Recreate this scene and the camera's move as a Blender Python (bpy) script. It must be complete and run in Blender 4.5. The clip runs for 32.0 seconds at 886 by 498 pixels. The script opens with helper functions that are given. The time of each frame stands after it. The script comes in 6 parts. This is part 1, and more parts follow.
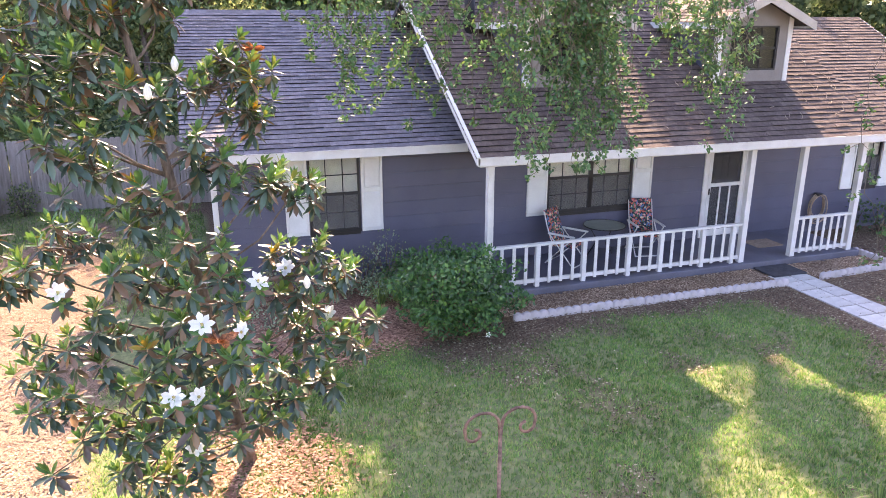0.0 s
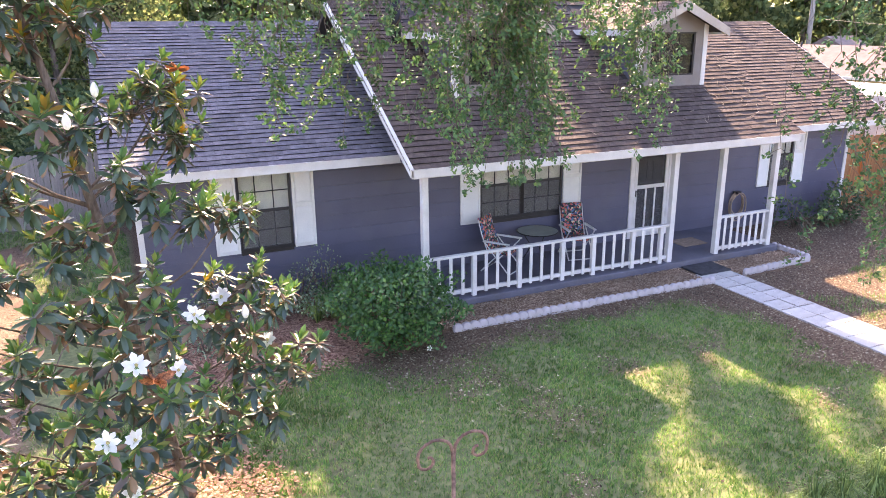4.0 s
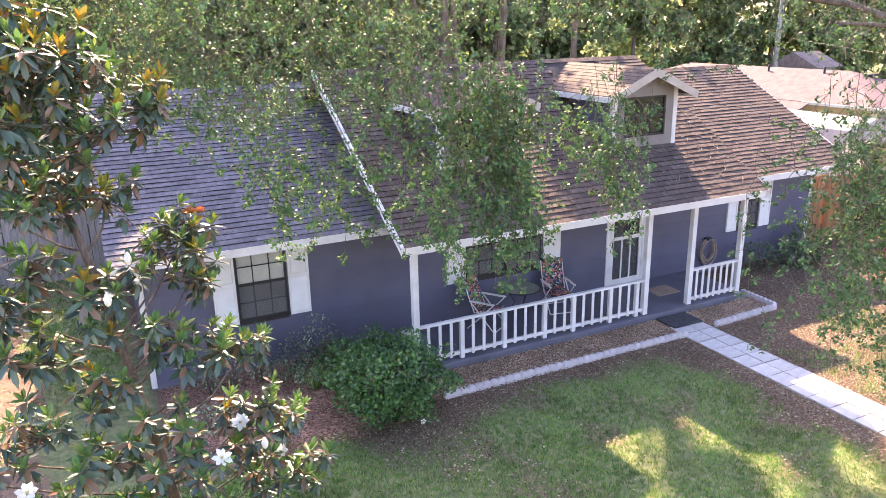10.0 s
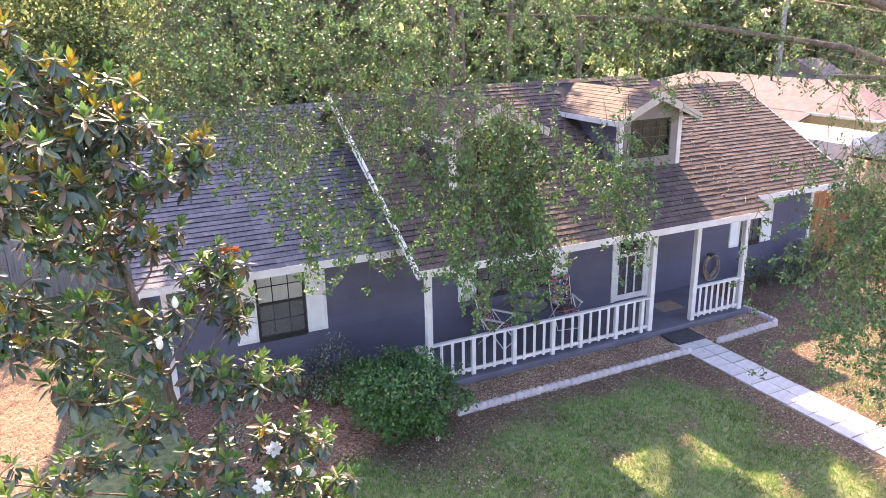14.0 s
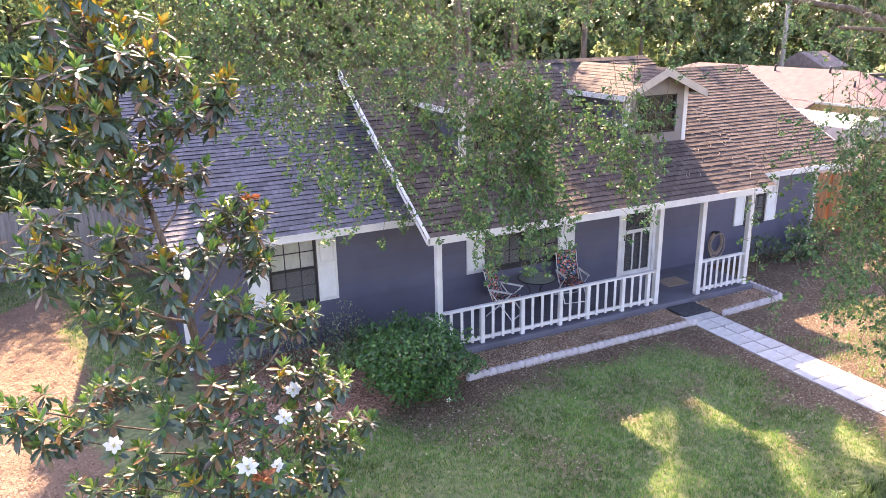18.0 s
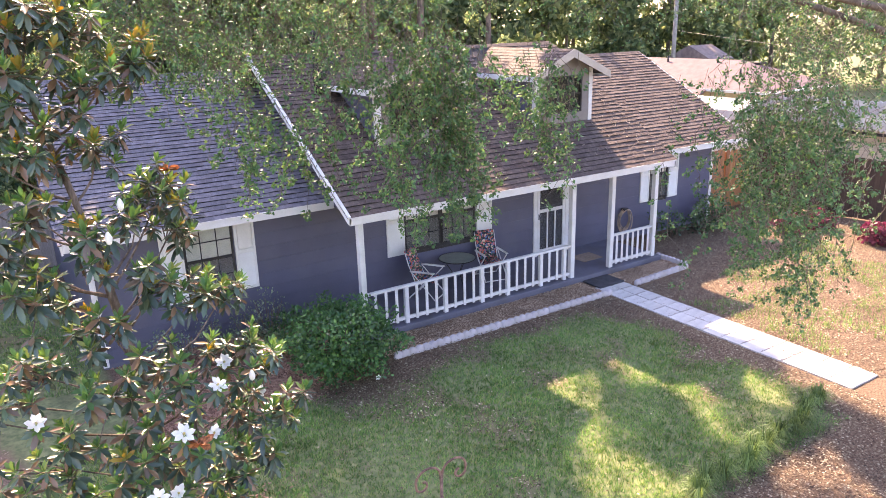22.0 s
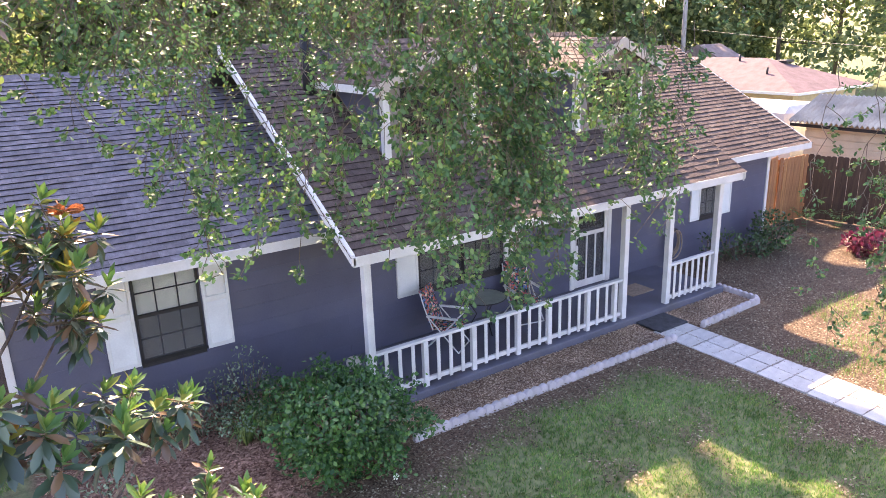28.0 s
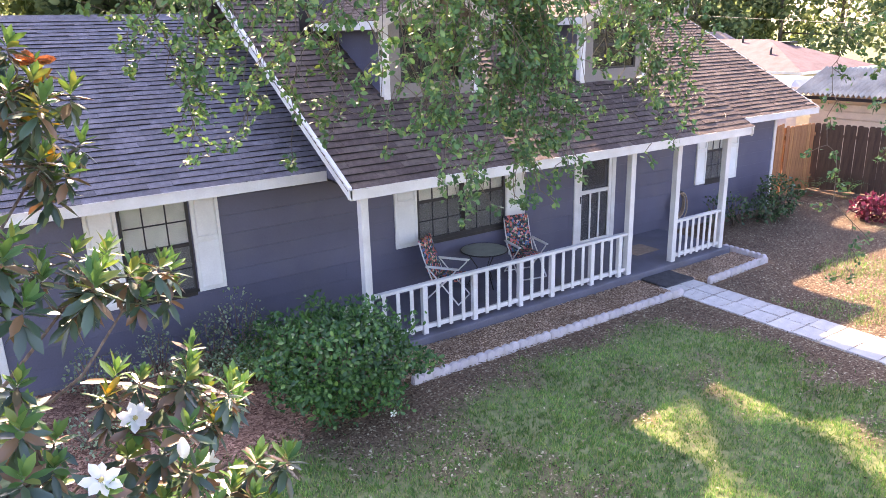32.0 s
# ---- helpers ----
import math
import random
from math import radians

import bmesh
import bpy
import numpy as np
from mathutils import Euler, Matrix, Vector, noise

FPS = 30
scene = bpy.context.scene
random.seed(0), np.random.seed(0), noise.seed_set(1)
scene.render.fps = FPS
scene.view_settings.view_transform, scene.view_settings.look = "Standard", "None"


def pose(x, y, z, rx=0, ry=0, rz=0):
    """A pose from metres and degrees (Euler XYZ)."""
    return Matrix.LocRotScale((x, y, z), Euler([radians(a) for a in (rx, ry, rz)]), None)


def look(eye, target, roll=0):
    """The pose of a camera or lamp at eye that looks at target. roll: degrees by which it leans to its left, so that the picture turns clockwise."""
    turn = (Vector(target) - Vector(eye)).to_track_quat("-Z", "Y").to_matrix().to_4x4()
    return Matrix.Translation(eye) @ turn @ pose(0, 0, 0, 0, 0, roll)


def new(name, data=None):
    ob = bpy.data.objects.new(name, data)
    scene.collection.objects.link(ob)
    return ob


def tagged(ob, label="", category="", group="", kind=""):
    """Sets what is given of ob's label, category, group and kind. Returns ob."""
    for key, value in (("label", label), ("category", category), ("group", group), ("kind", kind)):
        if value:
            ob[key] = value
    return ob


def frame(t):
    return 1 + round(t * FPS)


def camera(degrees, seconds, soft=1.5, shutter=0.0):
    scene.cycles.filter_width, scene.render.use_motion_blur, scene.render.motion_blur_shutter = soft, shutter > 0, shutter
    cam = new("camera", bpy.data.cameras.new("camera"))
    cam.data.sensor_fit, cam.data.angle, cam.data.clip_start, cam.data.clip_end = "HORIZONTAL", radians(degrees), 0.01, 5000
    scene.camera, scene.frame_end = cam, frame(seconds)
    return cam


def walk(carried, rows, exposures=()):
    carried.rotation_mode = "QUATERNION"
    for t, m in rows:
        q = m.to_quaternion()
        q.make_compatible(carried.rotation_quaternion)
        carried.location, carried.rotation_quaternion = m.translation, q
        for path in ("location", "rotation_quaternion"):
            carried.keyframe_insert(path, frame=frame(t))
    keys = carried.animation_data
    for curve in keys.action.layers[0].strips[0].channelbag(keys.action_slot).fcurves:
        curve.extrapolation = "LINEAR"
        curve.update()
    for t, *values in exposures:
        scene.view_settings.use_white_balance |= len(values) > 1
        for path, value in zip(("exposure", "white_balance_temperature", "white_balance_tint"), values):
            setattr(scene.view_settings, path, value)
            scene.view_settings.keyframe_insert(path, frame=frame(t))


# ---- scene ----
cam = camera(62.9, 32.0, soft=0.5)
EXPOSURE = 2.22
PATH = [
    (0, (-9.627, -10.877, 4.543), (-9.03, -9.064, 3.947), 0.0),
    (0.5, (-9.619, -10.939, 4.578), (-9.167, -9.086, 3.975), 0.5),
    (1, (-9.582, -10.975, 4.603), (-9.2, -9.108, 3.994), 0.7),
    (1.5, (-9.546, -10.973, 4.633), (-9.126, -9.114, 4.026), 0.6),
    (2, (-9.544, -10.949, 4.685), (-9.12, -9.091, 4.077), 0.6),
    (2.5, (-9.557, -10.885, 4.699), (-9.015, -9.056, 4.098), 0.2),
    (3, (-9.583, -10.821, 4.679), (-8.952, -9.019, 4.085), -0.2),
    (3.5, (-9.632, -10.735, 4.667), (-8.897, -8.972, 4.075), -0.4),
    (5.5, (-9.737, -10.727, 4.84), (-8.928, -8.996, 4.252), -0.8),
    (6, (-9.729, -10.777, 5.013), (-8.913, -9.048, 4.424), -0.9),
    (6.5, (-9.743, -10.79, 5.184), (-8.924, -9.064, 4.593), -1.0),
    (7, (-9.746, -10.748, 5.426), (-8.925, -9.024, 4.831), -1.0),
    (7.5, (-9.724, -10.747, 5.613), (-8.904, -9.022, 5.018), -1.1),
    (8, (-9.733, -10.774, 5.642), (-8.911, -9.051, 5.047), -1.1),
    (8.5, (-9.784, -10.839, 5.645), (-8.962, -9.116, 5.049), -1.1),
    (9, (-9.844, -10.867, 5.7), (-9.02, -9.145, 5.104), -1.0),
    (9.5, (-9.891, -10.883, 5.836), (-9.06, -9.164, 5.24), -1.1),
    (10, (-9.933, -10.929, 6.09), (-9.104, -9.21, 5.491), -1.2),
    (10.5, (-9.982, -10.968, 6.385), (-9.153, -9.25, 5.783), -1.2),
    (11, (-10.007, -11.029, 6.722), (-9.181, -9.31, 6.118), -1.3),
    (11.5, (-10.048, -11.077, 6.856), (-9.224, -9.359, 6.25), -1.3),
    (12, (-10.137, -11.121, 6.897), (-9.314, -9.403, 6.289), -1.2),
    (12.5, (-10.202, -11.14, 6.914), (-9.379, -9.421, 6.307), -1.2),
    (13, (-10.221, -11.152, 6.936), (-9.399, -9.433, 6.329), -1.2),
    (13.5, (-10.242, -11.144, 6.839), (-9.418, -9.425, 6.234), -1.2),
    (14, (-10.249, -11.148, 6.656), (-9.426, -9.428, 6.051), -1.1),
    (14.5, (-10.256, -11.166, 6.543), (-9.436, -9.446, 5.938), -1.2),
    (16.5, (-10.444, -11.383, 6.41), (-9.625, -9.66, 5.808), -1.1),
    (17, (-10.461, -11.424, 6.294), (-9.644, -9.701, 5.691), -1.1),
    (17.5, (-10.488, -11.426, 6.208), (-9.673, -9.701, 5.607), -1.1),
    (18, (-10.545, -11.427, 6.154), (-9.728, -9.704, 5.552), -1.1),
    (18.5, (-10.597, -11.442, 6.125), (-9.781, -9.719, 5.522), -1.0),
    (19, (-10.68, -11.532, 6.108), (-10.011, -9.747, 5.503), -0.6),
    (19.5, (-10.725, -11.621, 6.103), (-10.159, -9.803, 5.49), -0.2),
    (20, (-10.709, -11.685, 6.003), (-10.072, -9.89, 5.395), -0.5),
    (20.5, (-10.678, -11.737, 5.924), (-10.014, -9.951, 5.317), -0.4),
    (21, (-10.66, -11.662, 5.802), (-9.751, -9.983, 5.205), -1.2),
    (21.5, (-10.742, -11.558, 5.74), (-9.73, -9.939, 5.145), -1.5),
    (22, (-10.815, -11.508, 5.735), (-9.784, -9.901, 5.138), -1.6),
    (22.5, (-10.879, -11.466, 5.716), (-9.841, -9.864, 5.118), -1.5),
    (23, (-10.914, -11.345, 5.686), (-9.873, -9.746, 5.087), -1.5),
    (23.5, (-10.78, -10.96, 5.637), (-9.736, -9.363, 5.037), -1.5),
    (24, (-10.593, -10.468, 5.644), (-9.548, -8.872, 5.044), -1.6),
    (24.5, (-10.498, -10.153, 5.664), (-9.448, -8.561, 5.062), -1.7),
    (25, (-10.389, -9.916, 5.666), (-9.335, -8.326, 5.062), -1.7),
    (25.5, (-10.226, -9.647, 5.66), (-9.173, -8.056, 5.062), -1.8),
    (27.5, (-9.707, -8.569, 5.539), (-8.644, -6.979, 4.957), -2.0),
    (28, (-9.621, -8.489, 5.357), (-8.556, -6.901, 4.772), -1.8),
    (28.5, (-9.566, -8.401, 5.172), (-8.499, -6.813, 4.588), -1.8),
    (29, (-9.562, -8.344, 5.08), (-8.495, -6.756, 4.498), -1.7),
    (29.5, (-9.568, -8.332, 4.969), (-8.501, -6.745, 4.385), -1.7),
    (30, (-9.596, -8.351, 4.865), (-8.528, -6.764, 4.283), -1.7),
    (30.5, (-9.604, -8.341, 4.717), (-8.534, -6.754, 4.136), -1.6),
    (31, (-9.586, -8.328, 4.552), (-8.515, -6.742, 3.971), -1.5),
    (31.5, (-9.579, -8.355, 4.466), (-8.51, -6.767, 3.888), -1.6),
    (32, (-9.6, -8.374, 4.425), (-8.531, -6.787, 3.843), -1.5),
]
walk(cam, [(t, look(eye, target, roll)) for t, eye, target, roll in PATH], exposures=[(0, EXPOSURE + 0.03, 6850, 34), (9, EXPOSURE + 0.03, 6820, 34), (12.5, EXPOSURE - 0.08, 6850, 34), (16, EXPOSURE - 0.04, 6850, 34), (20, EXPOSURE, 6850, 34), (23.5, EXPOSURE - 0.1, 6800, 34), (27, EXPOSURE - 0.06, 6750, 33), (30, EXPOSURE, 6740, 33), (32, EXPOSURE + 0.06, 6740, 33)])

# ---- world, sun, exposure ----
SUN_EL, SUN_AZ = radians(38.5), radians(17.0)      # azimuth from +y towards +x
world = bpy.data.worlds.new("world")
scene.world = world
world.use_nodes = True
wn = world.node_tree
sky = wn.nodes.new("ShaderNodeTexSky")
sky.sky_type = "NISHITA"
sky.sun_disc = False
sky.sun_elevation, sky.sun_rotation = SUN_EL, SUN_AZ
sky.air_density, sky.dust_density = 1.0, 1.5
wn.links.new(sky.outputs[0], wn.nodes["Background"].inputs[0])
wn.nodes["Background"].inputs[1].default_value = 0.15
sun_data = bpy.data.lights.new("sun", "SUN")
sun_data.energy, sun_data.angle, sun_data.color = 5.0, radians(0.53), (1.0, 0.83, 0.54)
sun = new("sun", sun_data)
sun.matrix_world = look((30 * math.sin(SUN_AZ) * math.cos(SUN_EL), 30 * math.cos(SUN_AZ) * math.cos(SUN_EL), 30 * math.sin(SUN_EL)), (0, 0, 0))

# ---- materials ----


def mat(name, color, rough=0.7, metal=0.0, var=0.12, scale=6.0, fine=60.0, bump=0.15, color2=None, dirt=None, dirt_amt=0.35, dirt_scale=1.2,
        rand=0.0, sheen=0.0, spec=0.5, stretch=(1, 1, 1), trans=0.0, island=0.0, bump_dist=0.01):
    """A two-scale procedural surface: broad stains, fine grain, relief, and a change from piece to piece."""
    m = bpy.data.materials.new(name)
    m.use_nodes = True
    nt = m.node_tree
    N, L = nt.nodes, nt.links
    b = N["Principled BSDF"]
    tc = N.new("ShaderNodeTexCoord")
    mp = N.new("ShaderNodeMapping")
    mp.inputs["Scale"].default_value = stretch
    L.new(tc.outputs["Object"], mp.inputs[0])
    n1 = N.new("ShaderNodeTexNoise")
    n1.inputs["Scale"].default_value, n1.inputs["Detail"].default_value = scale, 4
    n2 = N.new("ShaderNodeTexNoise")
    n2.inputs["Scale"].default_value, n2.inputs["Detail"].default_value = fine, 3
    L.new(mp.outputs[0], n1.inputs["Vector"])
    L.new(mp.outputs[0], n2.inputs["Vector"])
    c2 = color2 or tuple(min(1, v * (1 + 2.2 * var)) for v in color)
    c1 = color if color2 else tuple(v * (1 - 1.6 * var) for v in color)
    r1 = N.new("ShaderNodeValToRGB")
    r1.color_ramp.elements[0].position, r1.color_ramp.elements[1].position = 0.32, 0.68
    r1.color_ramp.elements[0].color, r1.color_ramp.elements[1].color = (*c1, 1), (*c2, 1)
    L.new(n1.outputs[0], r1.inputs[0])
    hsv = N.new("ShaderNodeHueSaturation")
    L.new(r1.outputs[0], hsv.inputs["Color"])
    mr = N.new("ShaderNodeMapRange")
    mr.inputs[1].default_value, mr.inputs[2].default_value = 0.25, 0.75
    mr.inputs[3].default_value, mr.inputs[4].default_value = 1 - 1.5 * var, 1 + 1.5 * var
    L.new(n2.outputs[0], mr.inputs[0])
    val = mr.outputs[0]
    if rand or island:
        if rand:
            src = N.new("ShaderNodeObjectInfo").outputs["Random"]
        else:
            src = N.new("ShaderNodeNewGeometry").outputs["Random Per Island"]
        k = rand or island
        m2 = N.new("ShaderNodeMapRange")
        m2.inputs[3].default_value, m2.inputs[4].default_value = 1 - k, 1 + k
        L.new(src, m2.inputs[0])
        mu = N.new("ShaderNodeMath")
        mu.operation = "MULTIPLY"
        L.new(val, mu.inputs[0])
        L.new(m2.outputs[0], mu.inputs[1])
        val = mu.outputs[0]
        m3 = N.new("ShaderNodeMapRange")
        m3.inputs[3].default_value, m3.inputs[4].default_value = 0.5 - 0.04 * k, 0.5 + 0.04 * k
        L.new(src, m3.inputs[0])
        L.new(m3.outputs[0], hsv.inputs["Hue"])
    L.new(val, hsv.inputs["Value"])
    out = hsv.outputs[0]
    if dirt:
        n3 = N.new("ShaderNodeTexNoise")
        n3.inputs["Scale"].default_value, n3.inputs["Detail"].default_value = dirt_scale, 6
        L.new(tc.outputs["Object"], n3.inputs["Vector"])
        r3 = N.new("ShaderNodeMapRange")
        r3.inputs[1].default_value, r3.inputs[2].default_value, r3.inputs[4].default_value = 0.5, 0.72, dirt_amt
        L.new(n3.outputs[0], r3.inputs[0])
        mx = N.new("ShaderNodeMix")
        mx.data_type = "RGBA"
        L.new(r3.outputs[0], mx.inputs["Factor"])
        L.new(out, mx.inputs["A"])
        mx.inputs["B"].default_value = (*dirt, 1)
        out = mx.outputs["Result"]
    L.new(out, b.inputs["Base Color"])
    b.inputs["Roughness"].default_value, b.inputs["Metallic"].default_value = rough, metal
    b.inputs["Specular IOR Level"].default_value = spec
    if bump:
        bp = N.new("ShaderNodeBump")
        bp.inputs["Strength"].default_value, bp.inputs["Distance"].default_value = bump, bump_dist
        L.new(n2.outputs[0], bp.inputs["Height"])
        L.new(bp.outputs[0], b.inputs["Normal"])
    if trans:
        tr = N.new("ShaderNodeBsdfTranslucent")
        tint = N.new("ShaderNodeHueSaturation")
        tint.inputs["Value"].default_value, tint.inputs["Saturation"].default_value = 1.7, 1.15
        tint.inputs["Hue"].default_value = 0.485
        L.new(out, tint.inputs["Color"])
        L.new(tint.outputs[0], tr.inputs["Color"])
        ms = N.new("ShaderNodeMixShader")
        ms.inputs[0].default_value = trans
        L.new(b.outputs[0], ms.inputs[1])
        L.new(tr.outputs[0], ms.inputs[2])
        L.new(ms.outputs[0], N["Material Output"].inputs[0])
    return m


SIDING = mat("grey_blue_siding_paint", (0.097, 0.099, 0.147), 0.48, var=0.05, scale=1.5, fine=40, bump=0.08, dirt=(0.16, 0.15, 0.16), dirt_amt=0.3, rand=0.05)
DORMER = mat("taupe_dormer_paint", (0.24, 0.215, 0.195), 0.65, var=0.06, scale=2, fine=40, bump=0.08)
TAN = mat("tan_trim_paint", (0.5, 0.44, 0.37), 0.55, var=0.05, scale=3, fine=50, bump=0.06)
WHITE = mat("white_trim_paint", (0.72, 0.71, 0.69), 0.5, var=0.04, scale=3, fine=50, bump=0.06, dirt=(0.5, 0.48, 0.43), dirt_amt=0.35, dirt_scale=2.5)
SHUTTER = mat("white_shutter_vinyl", (0.74, 0.74, 0.71), 0.5, var=0.03, scale=3, fine=40, bump=0.03)
SHINGLE = mat("asphalt_shingle", (0.112, 0.083, 0.07), 0.8, var=0.16, scale=9, fine=240, bump=0.9, bump_dist=0.006, dirt=(0.16, 0.115, 0.085), dirt_amt=0.4, dirt_scale=0.7, rand=0.22, spec=0.2)
SHINGLE_JOIN = mat("asphalt_shingle_far", (0.112, 0.083, 0.07), 0.8, var=0.16, scale=9, fine=240, bump=0.9, bump_dist=0.006, dirt=(0.16, 0.115, 0.085), dirt_amt=0.4, dirt_scale=0.7, island=0.22, spec=0.2)
# greyer, lighter copy of the shingle, matched to the shaded left roof's tone
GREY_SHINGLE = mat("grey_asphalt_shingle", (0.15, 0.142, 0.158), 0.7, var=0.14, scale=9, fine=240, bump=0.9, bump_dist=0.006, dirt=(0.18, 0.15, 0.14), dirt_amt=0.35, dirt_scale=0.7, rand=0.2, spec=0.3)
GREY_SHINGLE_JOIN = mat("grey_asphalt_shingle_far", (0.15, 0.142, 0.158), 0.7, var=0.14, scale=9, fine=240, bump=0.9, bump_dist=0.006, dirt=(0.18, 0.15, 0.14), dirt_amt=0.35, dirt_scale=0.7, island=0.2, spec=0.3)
# dark asphalt butt faces, blackened further to deepen each course's shadow line
SHINGLE_EDGE = mat("darkened_shingle_edge", (0.03, 0.026, 0.025), 0.9, var=0.2, bump=0.2)
UNDERLAY = mat("dark_underlay", (0.05, 0.045, 0.042), 0.95, var=0.1)
PORCH = mat("grey_painted_concrete", (0.13, 0.13, 0.165), 0.55, var=0.08, scale=2, fine=60, bump=0.1, dirt=(0.12, 0.11, 0.1), dirt_amt=0.4)
GLASS = bpy.data.materials.new("window_glass")
GLASS.use_nodes = True
gb = GLASS.node_tree.nodes["Principled BSDF"]
gb.inputs["Base Color"].default_value = (0.9, 0.92, 0.92, 1)
gb.inputs["Roughness"].default_value = 0.03
gb.inputs["Transmission Weight"].default_value = 1.0
gb.inputs["IOR"].default_value = 1.45
BRONZE = mat("dark_bronze_frame", (0.022, 0.02, 0.02), 0.45, var=0.1, bump=0.02)
BLIND = mat("pale_window_blind", (0.84, 0.81, 0.7), 0.7, var=0.04, bump=0.02)
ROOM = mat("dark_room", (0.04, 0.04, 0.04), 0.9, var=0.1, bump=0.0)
CONCRETE = mat("walkway_concrete", (0.56, 0.54, 0.51), 0.85, var=0.07, scale=5, fine=90, bump=0.2, dirt=(0.3, 0.27, 0.22), dirt_amt=0.45, dirt_scale=2.5, rand=0.05)
EDGING = mat("white_painted_edging", (0.54, 0.49, 0.5), 0.8, var=0.06, scale=6, fine=80, bump=0.25, dirt=(0.42, 0.38, 0.33), dirt_amt=0.5, dirt_scale=5, rand=0.04)

# ---- helpers for building ----


def mesh_of(bm, name="m"):
    me = bpy.data.meshes.new(name)
    bm.to_mesh(me)
    bm.free()
    return me


def part(name, bm, material, parent=None, label=""):
    ob = new(name, mesh_of(bm, name))
    ob.data.materials.append(material)
    if parent:
        ob.parent = parent
        ob.matrix_parent_inverse = parent.matrix_world.inverted() if False else Matrix.Translation(-WORLD_AT[parent])
        WORLD_AT[ob] = Vector(WORLD_AT[parent]) * 0 + WORLD_AT[parent]
        WORLD_AT[ob] = WORLD_AT[parent] - WORLD_AT[parent]
    else:
        WORLD_AT[ob] = Vector((0, 0, 0))
    if label:
        ob["label"] = label
    return ob


WORLD_AT = {}


def thing(name, label, category, at=(0, 0, 0), group="", kind=""):
    """An empty at the base of a thing; its parts are given in world metres."""
    ob = new(name)
    ob.location = at
    ob.empty_display_size = 0.2
    WORLD_AT[ob] = Vector(at)
    return tagged(ob, label, category, group, kind)


def single(name, bm, material, label, category, group="", kind=""):
    ob = part(name, bm, material)
    return tagged(ob, label, category, group, kind)


def box(bm, x0, x1, y0, y1, z0, z1, m=None):
    vs = [bm.verts.new((x, y, z)) for z in (z0, z1) for y in (y0, y1) for x in (x0, x1)]
    for q in ((0, 2, 3, 1), (4, 5, 7, 6), (0, 1, 5, 4), (2, 6, 7, 3), (0, 4, 6, 2), (1, 3, 7, 5)):
        bm.faces.new([vs[i] for i in q])
    if m is not None:
        bmesh.ops.transform(bm, matrix=m, verts=vs)
    return vs


def bbox(x0, x1, y0, y1, z0, z1, bevel=0.006):
    bm = bmesh.new()
    box(bm, x0, x1, y0, y1, z0, z1)
    if bevel:
        bmesh.ops.bevel(bm, geom=bm.edges[:], offset=bevel, segments=1, affect="EDGES")
    return bm


def prism(bm, pts, y0, y1, axis="y"):
    """A prism of an outline pts (u, v), between two places on an axis."""
    def at(u, v, w):
        return {"y": (u, w, v), "x": (w, u, v), "z": (u, v, w)}[axis]
    a = [bm.verts.new(at(u, v, y0)) for u, v in pts]
    b = [bm.verts.new(at(u, v, y1)) for u, v in pts]
    n = len(pts)
    bm.faces.new(a)
    bm.faces.new(b[::-1])
    for i in range(n):
        bm.faces.new((a[i], b[i], b[(i + 1) % n], a[(i + 1) % n]))
    bmesh.ops.recalc_face_normals(bm, faces=bm.faces)


def tube(bm, pts, r, sides=8, r1=None, cap=True):
    """A round rod along points, from radius r to r1."""
    pts = [Vector(p) for p in pts]
    rings = []
    up = Vector((0.13, 0.21, 0.97))
    for i, p in enumerate(pts):
        d = (pts[min(i + 1, len(pts) - 1)] - pts[max(i - 1, 0)]).normalized()
        if abs(d.dot(up)) > 0.95:
            up = Vector((0.97, 0.2, 0.1))
        u = d.cross(up).normalized()
        v = d.cross(u)
        rad = r + ((r1 if r1 is not None else r) - r) * i / max(1, len(pts) - 1)
        rings.append([bm.verts.new(p + (u * math.cos(a) + v * math.sin(a)) * rad) for a in [2 * math.pi * k / sides for k in range(sides)]])
    for a, b in zip(rings, rings[1:]):
        for k in range(sides):
            bm.faces.new((a[k], a[(k + 1) % sides], b[(k + 1) % sides], b[k]))
    if cap:
        bm.faces.new(rings[0][::-1])
        bm.faces.new(rings[-1])
    for f in bm.faces:
        f.smooth = True


def raw(name, verts, faces, material):
    me = bpy.data.meshes.new(name)
    me.from_pydata(verts, [], faces)
    me.materials.append(material)
    ob = new(name, me)
    WORLD_AT[ob] = Vector((0, 0, 0))
    return ob


def under(ob, parent):
    ob.parent = parent
    ob.matrix_parent_inverse = Matrix.Translation(-WORLD_AT[parent])
    WORLD_AT[ob] = Vector((0, 0, 0))
    return ob

# ---- plan of the house, in metres: x along the front, y into the house ----
YW = 1.65                   # front wall
XL, XR = -9.6, 6.95         # ends of the front wall
XP0, XP1 = -5.54, 2.93      # porch roof, its two rakes
EAVE_P = (-0.315, 2.52)     # top edge of the porch eave (y, z)
RIDGE_P = (4.2, 5.16)
EAVE_L, RIDGE_L = (1.0, 2.54), (6.0, 4.8)
EAVE_R, RIDGE_R = (1.08, 2.41), (5.35, 4.68)
ROOF_L, ROOF_R = -9.95, 7.70
POSTS = (-5.23, 0.0, 1.215, 2.65)
SLAB = 0.12
YB = 10.2                    # back wall

house = thing("house", "one-storey grey-blue house with white trim, a porch and two dormers", "house", (0, YW, 0))


def roof_z(eave, ridge, y):
    return eave[1] + (ridge[1] - eave[1]) * (y - eave[0]) / (ridge[0] - eave[0])


